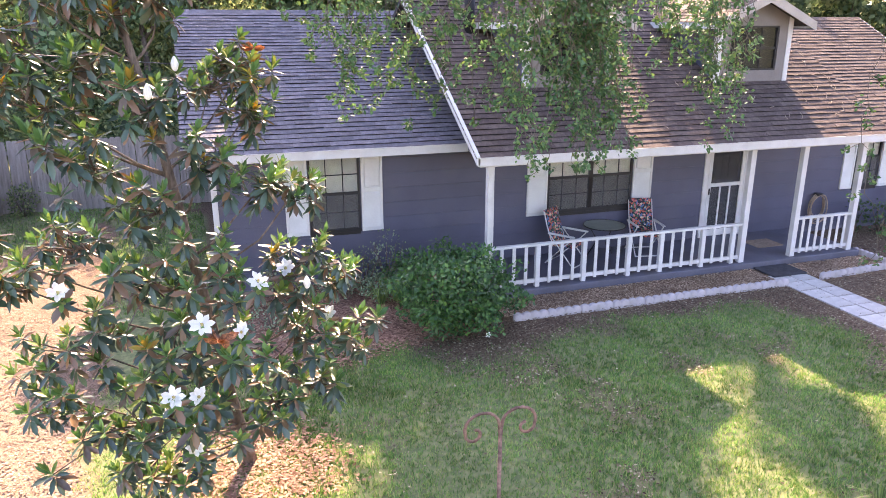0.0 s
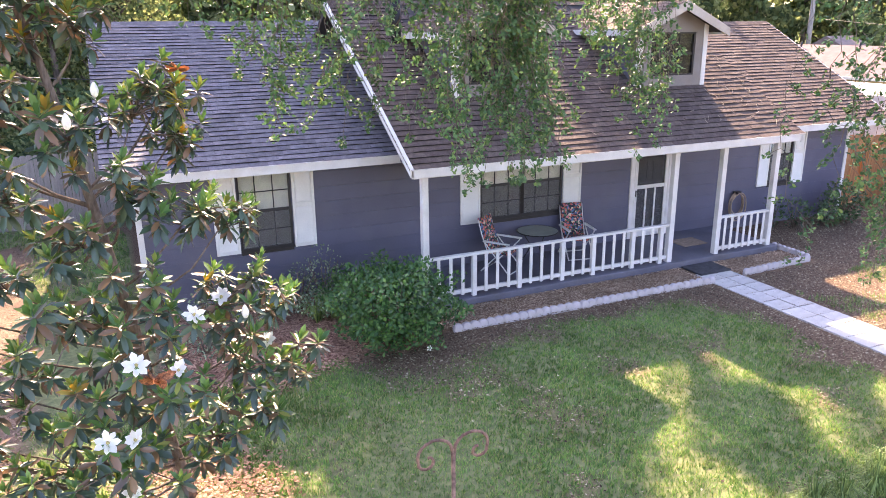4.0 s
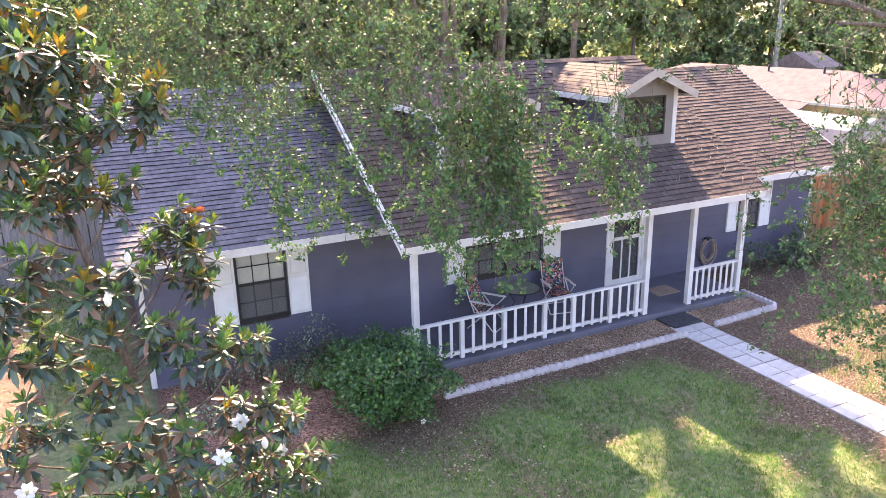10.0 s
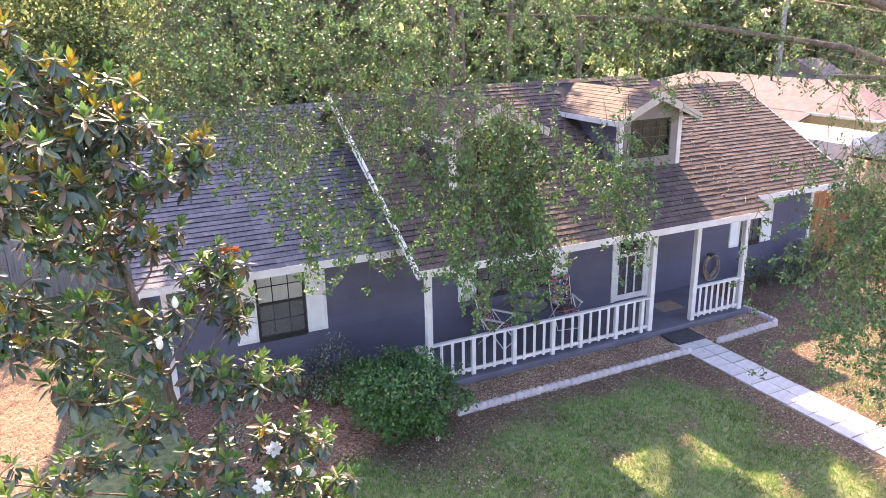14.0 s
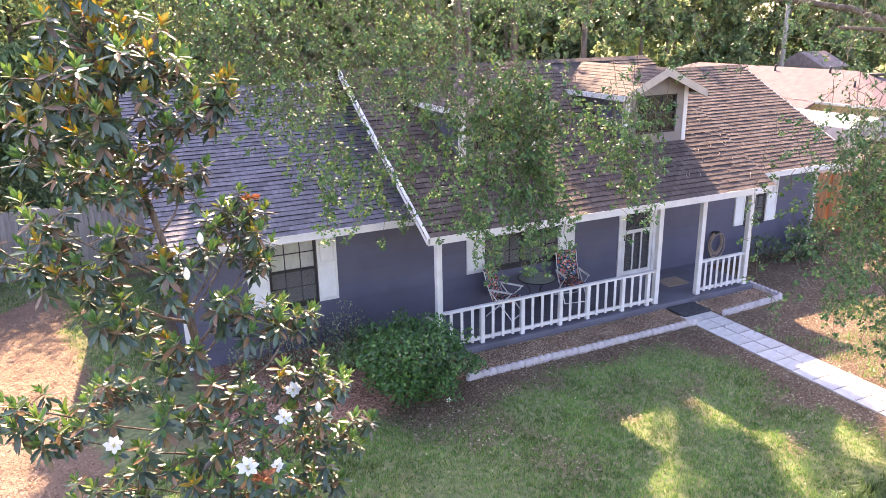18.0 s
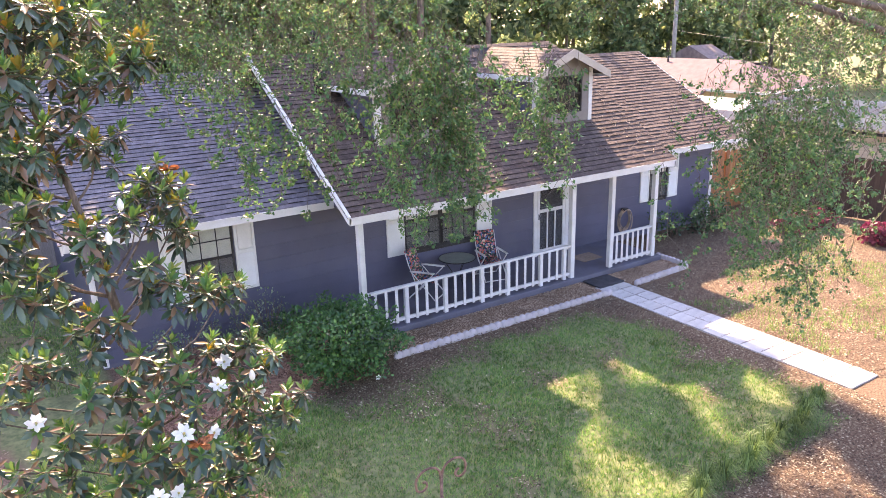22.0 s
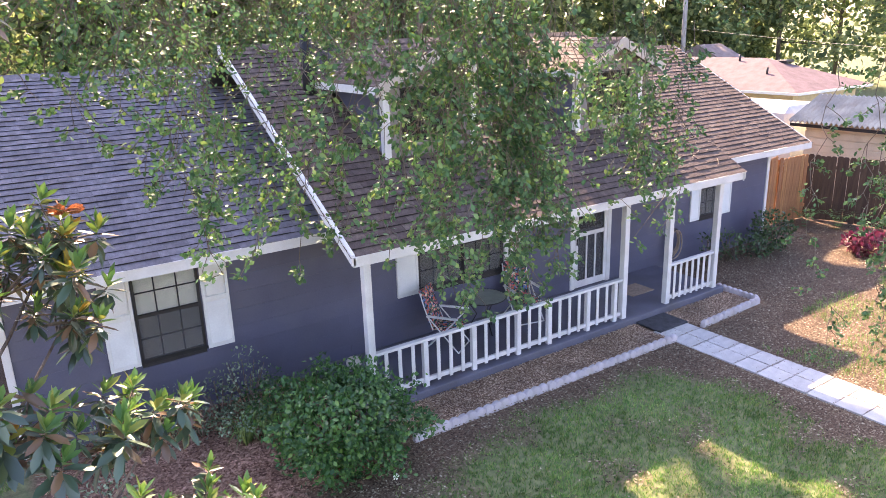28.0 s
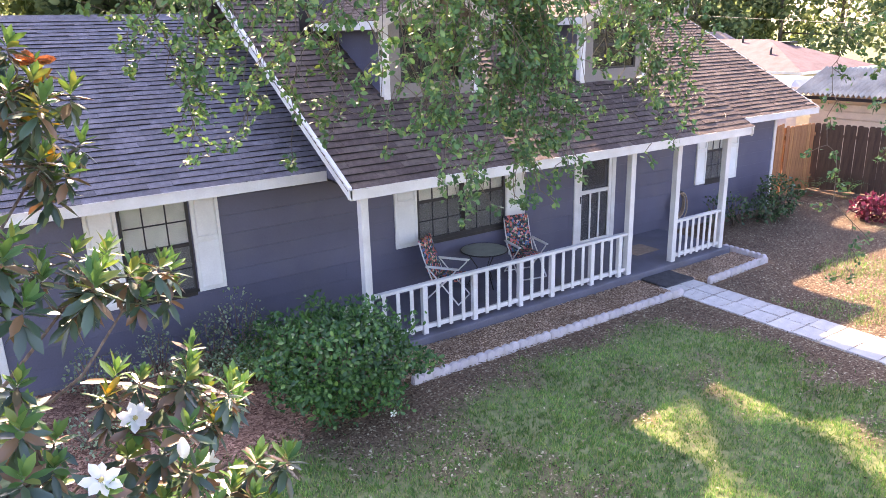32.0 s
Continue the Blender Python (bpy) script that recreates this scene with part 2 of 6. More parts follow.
def wall_with_holes(x0, x1, z0, z1, y0, y1, holes):
    """Boxes round rectangular holes (xa, xb, za, zb) in a wall."""
    bm = bmesh.new()
    xs = sorted({x0, x1, *[h[0] for h in holes], *[h[1] for h in holes]})
    for a, b in zip(xs, xs[1:]):
        spans = sorted((h[2], h[3]) for h in holes if h[0] < (a + b) / 2 < h[1])
        z = z0
        for za, zb in spans:
            if za > z:
                box(bm, a, b, y0, y1, z, za)
            z = zb
        if z < z1:
            box(bm, a, b, y0, y1, z, z1)
    return bm


WIN1 = (-7.98, -7.07, 0.96, 2.32)
WIN2 = (-3.35, -1.48, 0.97, 2.32)
WIN3 = (4.32, 5.05, 0.98, 2.30)
DOOR = (0.32, 1.34, SLAB, 2.20)
holes = [WIN1, WIN2, WIN3, DOOR]
# dark core shows in the board gaps, standing in for the laps' shadow lines
part("wall", wall_with_holes(XL, XR, 0, 2.56, YW + 0.02, YW + 0.14, holes), UNDERLAY, house, "dark front wall core behind the grey-blue siding boards")
for xa in (XL + 0.02, XR - 0.14):
    gable = bmesh.new()
    e, r = (EAVE_L, RIDGE_L) if xa < 0 else (EAVE_R, RIDGE_R)
    prism(gable, [(YW + 0.142, 0), (YB, 0), (YB, roof_z(e, r, YW) - 0.1), (r[0], r[1] - 0.16), (YW + 0.142, roof_z(e, r, YW + 0.14) - 0.16)], xa, xa + 0.12, "x")
    part("gable_wall", gable, SIDING, house, "grey-blue gable end wall")
part("back_wall", wall_with_holes(XL, XR, 0, 2.5, YB, YB + 0.12, []), SIDING, house)

# lap siding boards, cut round the openings


def board(x0, x1, z0, z1):
    bm = bmesh.new()
    y0 = YW + 0.02
    prism(bm, [(y0 - 0.026, z0), (y0 - 0.002, z0), (y0 - 0.002, z1 - 0.003), (y0 - 0.018, z1 - 0.003)], x0, x1, "x")
    part("siding_board", bm, SIDING, house)


LAP = 0.272
row = 0
z = 0.06
while z < 2.46:
    z1 = min(z + LAP, 2.47)
    cuts = sorted((h[0] - 0.0, h[1] + 0.0) for h in holes if h[2] < z1 - 0.02 and h[3] > z + 0.02)
    x = XL
    spans = []
    for a, b in cuts + [(XR, XR)]:
        if a > x:
            spans.append((x, a))
        x = max(x, b)
    for a, b in spans:
        while a < b - 0.001:
            e = min(b, a + 4.87 - (1.9 if row % 2 and a == XL else 0))
            board(a, e - 0.003, z, z1 - 0.002)
            a = e
    z += LAP
    row += 1

corner = bbox(XL - 0.012, XL + 0.085, YW - 0.028, YW + 0.02, 0.02, 2.47)
part("corner_board", corner, WHITE, house, "white corner board")
part("corner_board", bbox(XR - 0.085, XR + 0.012, YW - 0.028, YW + 0.02, 0.02, 2.47), WHITE, house, "white corner board")
part("foundation", bbox(XL - 0.01, XR + 0.01, YW - 0.004, YW + 0.14, -0.1, 0.058, 0), PORCH, house)

# ---- roofs ----


def roof_slab(name, x0, x1, eave, ridge, back_drop=2.3, t=0.12):
    """A gabled roof's deck: front slope and back slope, with its thickness."""
    (ye, ze), (yr, zr) = eave, ridge
    yb = 2 * yr - ye
    bm = bmesh.new()
    prism(bm, [(ye, ze - t), (ye, ze - 0.014), (yr, zr - 0.014), (yb, ze - 0.014), (yb, ze - t), (yr, zr - t - 0.02)], x0, x1, "x")
    return part(name, bm, UNDERLAY, house)


def shingle_mesh(w, exposure, t):
    """One tab, lying along +y from its butt end."""
    me_bm = bmesh.new()
    L = exposure * 1.12
    g = 0.0012
    vs = [(-w / 2 + g, 0, t + 0.002), (w / 2 - g, 0, t + 0.002), (w / 2 - g, L, 0.003), (-w / 2 + g, L, 0.003),
          (-w / 2 + g, 0.002, 0.001), (w / 2 - g, 0.002, 0.001)]
    v = [me_bm.verts.new(p) for p in vs]
    for q in ((0, 1, 2, 3), (4, 5, 1, 0), (4, 0, 3), (1, 5, 2)):
        me_bm.faces.new([v[i] for i in q]).material_index = 1 if q == (4, 5, 1, 0) else 0
    return mesh_of(me_bm, "shingle")


TAB, EXPO = 0.305, 0.142


def tab_set(material):
    out = [shingle_mesh(TAB, EXPO, 0.012 + 0.0035 * k) for k in range(4)]
    for me in out:
        me.materials.append(material)
        me.materials.append(SHINGLE_EDGE)
    return out


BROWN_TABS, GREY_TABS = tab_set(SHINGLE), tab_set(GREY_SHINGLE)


def shingles(roof, x0, x1, eave, ridge, near, seed, skip=None, tabs=BROWN_TABS, joined=SHINGLE_JOIN):
    """Courses of tabs up the front slope; those in the stretch `near` (x, from the eave) are parts, the rest one mesh."""
    (ye, ze), (yr, zr) = eave, ridge
    rnd = random.Random(seed)
    slope = math.atan2(zr - ze, yr - ye)
    length = math.hypot(zr - ze, yr - ye)
    rot = Matrix.Rotation(slope, 4, "X")
    verts, faces = [], []
    base = [[Vector(v.co) for v in me.vertices] for me in tabs]
    polys = [tuple(p.vertices) for p in tabs[0].polygons]
    made = 0
    for r in range(int(length / EXPO)):
        s = r * EXPO - 0.02
        off = (r % 2) * TAB / 2 + rnd.uniform(-0.02, 0.02)
        x = x0 - TAB / 2 + off
        while x < x1 + TAB / 2:
            cx = min(max(x, x0 + TAB * 0.3), x1 - TAB * 0.3)
            x += TAB
            py, pz = ye + s * math.cos(slope), ze + s * math.sin(slope)
            if skip and skip(cx, py + 0.07):
                continue
            k = rnd.randrange(4)
            m = Matrix.Translation((cx, py, pz - 0.012)) @ rot @ Matrix.Rotation(rnd.uniform(-0.006, 0.006), 4, "Z")
            if near[0] < cx < near[1] and s < near[2] and made < 300:
                ob = new("shingle", tabs[k])
                ob.parent = roof
                ob.matrix_parent_inverse = Matrix.Identity(4)
                ob.matrix_basis = m
                made += 1
            else:
                n = len(verts)
                verts += [m @ c for c in base[k]]
                faces += [tuple(n + i for i in p) for p in polys]
    ob = raw("shingle_layer", verts, faces, joined)
    ob.data.materials.append(SHINGLE_EDGE)
    ob.data.polygons.foreach_set("material_index", [int(k % 4 == 1) for k in range(len(faces))])
    ob["kind"] = "stuff"
    under(ob, roof)
    # ridge caps
    x = x0
    while x < x1:
        cap = bmesh.new()
        prism(cap, [(yr - 0.14, zr - 0.07), (yr, zr + 0.012), (yr + 0.14, zr - 0.07), (yr, zr - 0.01)], x, min(x + 0.3, x1), "x")
        x += 0.302
        part("ridge_cap", cap, tabs[0].materials[0], roof)


def fascia(x0, x1, eave, h=0.15):
    ye, ze = eave
    part("fascia", bbox(x0, x1, ye - 0.022, ye + 0.0, ze - h, ze - 0.012, 0.004), WHITE, house, "white painted fascia board")
    part("drip_edge", bbox(x0, x1, ye - 0.035, ye + 0.02, ze - 0.011, ze - 0.003, 0), WHITE, house)


def rake(x, side, eave, ridge, h=0.15, w=0.03, lip=0.0):
    (ye, ze), (yr, zr) = eave, ridge
    bm = bmesh.new()
    prism(bm, [(ye - 0.022, ze - h), (ye - 0.022, ze + lip), (yr, zr + lip), (yr, zr - h)], x, x + w * side, "x")
    part("rake_board", bm, WHITE, house, "white rake board")


roof_left = roof_slab("roof_left", ROOF_L, -4.95, EAVE_L, RIDGE_L)
roof_mid = roof_slab("roof_centre", XP0, XP1, EAVE_P, RIDGE_P)
roof_right = roof_slab("roof_right", XP1 + 0.004, ROOF_R, EAVE_R, RIDGE_R)
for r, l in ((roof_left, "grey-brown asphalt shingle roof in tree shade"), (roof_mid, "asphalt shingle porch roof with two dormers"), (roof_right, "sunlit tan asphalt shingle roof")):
    r["label"] = l
fascia(ROOF_L, -4.95, EAVE_L)
fascia(XP0 - 0.03, XP1 + 0.03, EAVE_P)
fascia(XP1 + 0.004, ROOF_R, EAVE_R)
rake(XP0, -1, EAVE_P, RIDGE_P, 0.125, 0.055, 0.022)
rake(XP1 - 0.035, 1, (EAVE_P[0], EAVE_P[1] - 0.03), (RIDGE_P[0], RIDGE_P[1] - 0.03))
rake(ROOF_L, -1, (EAVE_L[0], EAVE_L[1] - 0.03), (RIDGE_L[0], RIDGE_L[1] - 0.03))
rake(ROOF_R, 1, EAVE_R, RIDGE_R)
# the strip of wall between the lower left roof and the rake of the porch roof
side = bmesh.new()
prism(side, [(EAVE_L[0], roof_z(EAVE_P, RIDGE_P, EAVE_L[0]) - 0.1), (EAVE_L[0], EAVE_L[1] - 0.1), (RIDGE_L[0], RIDGE_L[1] - 0.1), (RIDGE_P[0], RIDGE_P[1] - 0.1)], -4.95, -4.9, "x")
part("cheek_wall", side, SIDING, house)
side = bmesh.new()
prism(side, [(EAVE_R[0], roof_z(EAVE_P, RIDGE_P, EAVE_R[0]) - 0.1), (EAVE_R[0], EAVE_R[1] - 0.1), (RIDGE_R[0], RIDGE_R[1] - 0.1), (RIDGE_P[0], RIDGE_P[1] - 0.1)], XP1 - 0.1, XP1 - 0.03, "x")
part("cheek_wall", side, SIDING, house)
# added filler under the open rake, set back to suit the camera's view
cheek = bmesh.new()
prism(cheek, [(0.07, EAVE_P[1] - 0.12), (0.98, EAVE_P[1] - 0.12), (0.98, roof_z(EAVE_P, RIDGE_P, 0.98) - 0.1), (0.07, roof_z(EAVE_P, RIDGE_P, 0.07) - 0.1)], XP0 + 0.28, XP0 + 0.33, "x")
part("porch_gable_wall", cheek, SIDING, house)
# soffits
part("soffit", bbox(XP0 + 0.28, XP1 - 0.02, EAVE_P[0] + 0.02, YW, EAVE_P[1] - 0.12, EAVE_P[1] - 0.095, 0), WHITE, house, "white porch ceiling boards")
part("soffit", bbox(ROOF_L + 0.02, -4.95, EAVE_L[0] + 0.001, YW + 0.02, EAVE_L[1] - 0.14, EAVE_L[1] - 0.122, 0), WHITE, house)
part("soffit", bbox(XP1 + 0.02, ROOF_R - 0.02, EAVE_R[0] + 0.001, YW + 0.02, EAVE_R[1] - 0.14, EAVE_R[1] - 0.122, 0), WHITE, house)

# ---- dormers ----
DY = 1.25                 # dormer front


def dormer(xa, xb, zsill, zeave, zpeak):
    base = roof_z(EAVE_P, RIDGE_P, DY)
    d = part("dormer", wall_with_holes(xa, xb, base - 0.05, zeave, DY, DY + 0.1, [(xa + 0.3, xb - 0.3, zsill, zeave - 0.2)]), DORMER, house, "gabled dormer with taupe front and dark window")
    xm = (xa + xb) / 2
    bm = bmesh.new()
    prism(bm, [(xa, zeave), (xb, zeave), (xm, zpeak - 0.1)], DY, DY + 0.1)
    part("gable", bm, DORMER, d)
    yend = RIDGE_P[0]
    for x, s in ((xa, 1), (xb, -1)):
        bm = bmesh.new()
        zt = zeave
        ytop = EAVE_P[0] + (zt - EAVE_P[1]) * (RIDGE_P[0] - EAVE_P[0]) / (RIDGE_P[1] - EAVE_P[1])
        prism(bm, [(DY + 0.1, roof_z(EAVE_P, RIDGE_P, DY + 0.1) - 0.05), (DY + 0.1, zt), (ytop + 0.2, zt), (ytop + 0.2, zt - 0.05)], x, x + 0.08 * s, "x")
        part("cheek", bm, SIDING, d, "blue-grey lap-sided dormer cheek")
        for k in range(1, 5):
            zz = roof_z(EAVE_P, RIDGE_P, DY) + 0.24 * k
            if zz < zt - 0.1:
                yy = EAVE_P[0] + (zz - EAVE_P[1]) * (RIDGE_P[0] - EAVE_P[0]) / (RIDGE_P[1] - EAVE_P[1])
                part("lap", bbox(min(x, x - 0.014 * s), max(x, x - 0.014 * s), DY + 0.1, yy, zz - 0.012, zz + 0.004, 0), SIDING, d)
        part("corner_trim", bbox(min(x - 0.012 * s, x + 0.1 * s), max(x - 0.012 * s, x + 0.1 * s), DY - 0.014, DY + 0.005, base - 0.02, zeave - 0.02, 0.004), WHITE, d)
        part("corner_trim", bbox(min(x - 0.016 * s, x), max(x - 0.016 * s, x), DY + 0.006, DY + 0.1, base + 0.03, zeave - 0.02, 0.004), WHITE, d)
    # little gable roof
    ov, t = 0.29, 0.075
    run = (xb - xa) / 2 + ov
    drop = (zpeak - zeave) / ((xb - xa) / 2) * run
    for s in (1, -1):
        bm = bmesh.new()
        ye0, yr0 = DY - 0.3, DY - 0.3
        zl = zpeak - drop
        yl = EAVE_P[0] + (zl - EAVE_P[1]) * (RIDGE_P[0] - EAVE_P[0]) / (RIDGE_P[1] - EAVE_P[1])
        yk = EAVE_P[0] + (zpeak - EAVE_P[1]) * (RIDGE_P[0] - EAVE_P[0]) / (RIDGE_P[1] - EAVE_P[1])
        top = [(xm, ye0, zpeak), (xm + s * run, ye0, zl), (xm + s * run, yl + 0.1, zl), (xm, yk + 0.1, zpeak)]
        a = [bm.verts.new(p) for p in top]
        b = [bm.verts.new((p[0], p[1], p[2] - t)) for p in top]
        bm.faces.new(a)
        bm.faces.new(b[::-1])
        for i in range(4):
            bm.faces.new((a[i], b[i], b[(i + 1) % 4], a[(i + 1) % 4]))
        bmesh.ops.recalc_face_normals(bm, faces=bm.faces)
        part("dormer_roof", bm, UNDERLAY, d)
        # shingle courses on it
        n = int(math.hypot(run, drop) / 0.13)
        verts, faces = [], []
        for r in range(n):
            f0, f1 = 1 - (r + 0.0) / n, 1 - min(1, (r + 1.25) / n)
            y = ye0 - 0.01
            lim = yl + (yk - yl) * (r + 0.5) / n
            y -= (r % 2) * 0.15
            while y < lim:
                w = min(0.3, lim - y + 0.05)
                y0 = max(y + 0.003, ye0 - 0.015)
                k = len(verts)
                for fr, h in ((f0, 0.013), (f1, 0.004)):
                    for yy in (y0, y + w - 0.003):
                        verts.append((xm + s * run * fr, yy, zpeak - drop * fr + h))
                for yy in (y0, y + w - 0.003):
                    verts.append((xm + s * run * f0, yy, zpeak - drop * f0))
                faces += [(k, k + 1, k + 3, k + 2), (k + 4, k + 5, k + 1, k)]
                y += 0.3
        ob = raw("dormer_shingle_layer", verts, faces, SHINGLE_JOIN)
        ob["kind"] = "stuff"
        under(ob, d)
        bm = bmesh.new()
        prism(bm, [(xm, zpeak + 0.006), (xm + s * run, zl + 0.006), (xm + s * run, zl - 0.16), (xm, zpeak - 0.18)], ye0 - 0.022, ye0 + 0.0)
        part("barge_board", bm, TAN, d, "tan painted barge board")
        bm = bmesh.new()
        box(bm, min(xm + s * run, xm + s * (run + 0.022)), max(xm + s * run, xm + s * (run + 0.022)), ye0, yl, zl - 0.12, zl - 0.004)
        part("eave_board", bm, WHITE, d, "white eave board")
    window(d, (xa + 0.3, xb - 0.3, zsill, zeave - 0.2), DY + 0.03, blind=False, cols=3, rows=4)
    return d


def window(parent, rect, y, blind=True, cols=3, rows=4, mullion=False, deep=None):
    """A dark-framed sash window with muntins, glass, blind and a dark box behind."""
    xa, xb, za, zb = rect
    sub = parent is house
    w = part("window", bbox(xa - 0.02, xb + 0.02, y - 0.02, y + 0.02, za - 0.03, za + 0.015, 0.004), BRONZE, parent, "dark bronze window with divided panes") if sub else parent

    def p(name, bm, m):
        return part(name, bm, m, w)
    f = 0.035
    p("frame", bbox(xa, xa + f, y - 0.015, y + 0.04, za, zb, 0.003), BRONZE)
    p("frame", bbox(xb - f, xb, y - 0.015, y + 0.04, za, zb, 0.003), BRONZE)
    p("frame", bbox(xa, xb, y - 0.015, y + 0.04, zb - f, zb, 0.003), BRONZE)
    p("frame", bbox(xa, xb, y - 0.018, y + 0.04, za, za + f, 0.003), BRONZE)
    zm = (za + zb) / 2
    p("meeting_rail", bbox(xa + f, xb - f, y - 0.005, y + 0.035, zm - 0.025, zm + 0.025, 0.003), BRONZE)
    halves = [(xa, xb)]
    if mullion:
        xm = (xa + xb) / 2
        p("mullion", bbox(xm - 0.045, xm + 0.045, y - 0.012, y + 0.04, za + f, zb - f, 0.003), BRONZE)
        halves = [(xa, xm), (xm, xb)]
    for a, b in halves:
        for i in range(1, cols):
            x = a + (b - a) * i / cols
            p("muntin", bbox(x - 0.009, x + 0.009, y + 0.002, y + 0.016, za + f, zb - f, 0), BRONZE)
        for i in range(1, rows):
            if i * 2 != rows:
                z = za + (zb - za) * i / rows
                p("muntin", bbox(a + f, b - f, y + 0.003, y + 0.015, z - 0.009, z + 0.009, 0), BRONZE)
        for z0, z1 in ((za + f, zm), (zm, zb - f)):
            bm = bmesh.new()
            vs = [bm.verts.new(q) for q in ((a + 0.01, y + 0.02, z0), (b - 0.01, y + 0.02, z0), (b - 0.01, y + 0.02, z1), (a + 0.01, y + 0.02, z1))]
            bm.faces.new(vs)
            g = p("pane", bm, GLASS)
            g.visible_shadow = False
    if blind:
        n = int((zb - za) / 0.028)
        verts, faces = [], []
        for i in range(n):
            z = za + 0.03 + i * 0.028
            k = len(verts)
            verts += [(xa + 0.02, y + 0.06, z), (xb - 0.02, y + 0.06, z), (xb - 0.02, y + 0.075, z + 0.026), (xa + 0.02, y + 0.075, z + 0.026)]
            faces.append((k, k + 1, k + 2, k + 3))
        ob = raw("blind", verts, faces, BLIND)
        under(ob, w)
    # insect screen over the lower sash
    if sub:
        p("screen", bbox(xa + f, xb - f, y - 0.012, y - 0.009, za + f, zm - 0.02, 0), MESH)
    # closed box whose near-black colour stands for the unlit room
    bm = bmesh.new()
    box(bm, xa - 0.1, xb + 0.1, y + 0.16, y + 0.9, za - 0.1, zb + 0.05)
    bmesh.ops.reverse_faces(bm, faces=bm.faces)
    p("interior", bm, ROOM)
    return w


MESH = bpy.data.materials.new("insect_mesh")
MESH.use_nodes = True
mn = MESH.node_tree
mt = mn.nodes.new("ShaderNodeBsdfTransparent")
mm = mn.nodes.new("ShaderNodeMixShader")
mm.inputs[0].default_value = 0.42
mn.nodes["Principled BSDF"].inputs["Base Color"].default_value = (0.1, 0.1, 0.105, 1)
mn.nodes["Principled BSDF"].inputs["Roughness"].default_value = 0.85
mn.links.new(mt.outputs[0], mm.inputs[1])
mn.links.new(mn.nodes["Principled BSDF"].outputs[0], mm.inputs[2])
mn.links.new(mm.outputs[0], mn.nodes["Material Output"].inputs[0])

D1 = (-4.1, -2.37, 3.64, 4.69, 5.09)
D2 = (-0.05, 1.68, 3.64, 4.69, 5.09)
for dd in (D1, D2):
    dormer(*dd)
window(house, WIN1, YW)
window(house, WIN2, YW, mullion=True)
window(house, WIN3, YW)


def shutter(x0, x1, z0, z1):
    s = part("shutter", bbox(x0, x1, YW - 0.016, YW - 0.004, z0, z1, 0.002), SHUTTER, house, "white shutter, solid panel above and louvres below")
    fr = 0.045
    for a, b, c, d in ((x0, x0 + fr, z0, z1), (x1 - fr, x1, z0, z1)):
        part("stile", bbox(a, b, YW - 0.042, YW - 0.014, c, d, 0.004), SHUTTER, s)
    zm = z0 + (z1 - z0) * 0.53
    for c, d in ((z0, z0 + 0.07), (zm - 0.04, zm + 0.04), (z1 - 0.07, z1)):
        part("rail", bbox(x0 + fr, x1 - fr, YW - 0.04, YW - 0.014, c, d, 0.003), SHUTTER, s)
    z = z0 + 0.07
    while z < zm - 0.06:
        bm = bmesh.new()
        prism(bm, [(YW - 0.036, z), (YW - 0.03, z), (YW - 0.016, z + 0.034), (YW - 0.02, z + 0.034)], x0 + fr, x1 - fr, "x")
        part("slat", bm, SHUTTER, s)
        z += 0.034
    part("raised_panel", bbox(x0 + fr + 0.012, x1 - fr - 0.012, YW - 0.032, YW - 0.014, zm + 0.055, z1 - 0.085, 0.012), SHUTTER, s)


for a, b in ((-8.4, -8.0), (-7.05, -6.66), (-3.8, -3.37), (-1.46, -1.02), (3.96, 4.3), (5.07, 5.45)):
    shutter(a, b, 0.93, 2.36)

# ---- door with a white screen door ----
door = part("door", bbox(DOOR[0] + 0.06, DOOR[1] - 0.06, YW + 0.05, YW + 0.09, DOOR[2], DOOR[3], 0.004), mat("grey_front_door", (0.15, 0.15, 0.18), 0.5, var=0.1), house, "grey front door with a dark paned window behind a white screen door")
for a, b, c, d in ((DOOR[0] - 0.06, DOOR[0] + 0.05, SLAB, 2.26), (DOOR[1] - 0.05, DOOR[1] + 0.06, SLAB, 2.26), (DOOR[0] + 0.05, DOOR[1] - 0.05, 2.16, 2.26)):
    part("casing", bbox(a, b, YW - 0.03, YW + 0.03, c, d, 0.004), WHITE, door)
xa, xb = DOOR[0] + 0.055, DOOR[1] - 0.055
ys = YW - 0.012
for a, b, c, d in ((xa, xa + 0.085, SLAB + 0.02, 2.15), (xb - 0.085, xb, SLAB + 0.02, 2.15), (xa + 0.085, xb - 0.085, 2.05, 2.15), (xa + 0.085, xb - 0.085, SLAB + 0.02, SLAB + 0.16), (xa + 0.085, xb - 0.085, 1.22, 1.3)):
    part("screen_rail", bbox(a, b, ys - 0.014, ys + 0.014, c, d, 0.004), WHITE, door, "white screen door rail")
for i in (1, 2):
    x = xa + 0.085 + (xb - xa - 0.17) * i / 3
    part("screen_baluster", bbox(x - 0.02, x + 0.02, ys - 0.012, ys + 0.012, SLAB + 0.16, 1.22, 0.004), WHITE, door)
part("screen", bbox(xa + 0.08, xb - 0.08, ys + 0.016, ys + 0.018, SLAB + 0.1, 2.1, 0), MESH, door)
part("handle", bbox(xa + 0.03, xa + 0.05, ys - 0.045, ys - 0.014, 1.06, 1.2, 0.004), BRONZE, door, "dark door handle")
part("door_pane", bbox(xa + 0.12, xb - 0.12, YW + 0.044, YW + 0.05, 1.36, 2.06, 0.002), mat("door_glass", (0.035, 0.022, 0.018), 0.15, var=0.1, bump=0), door)
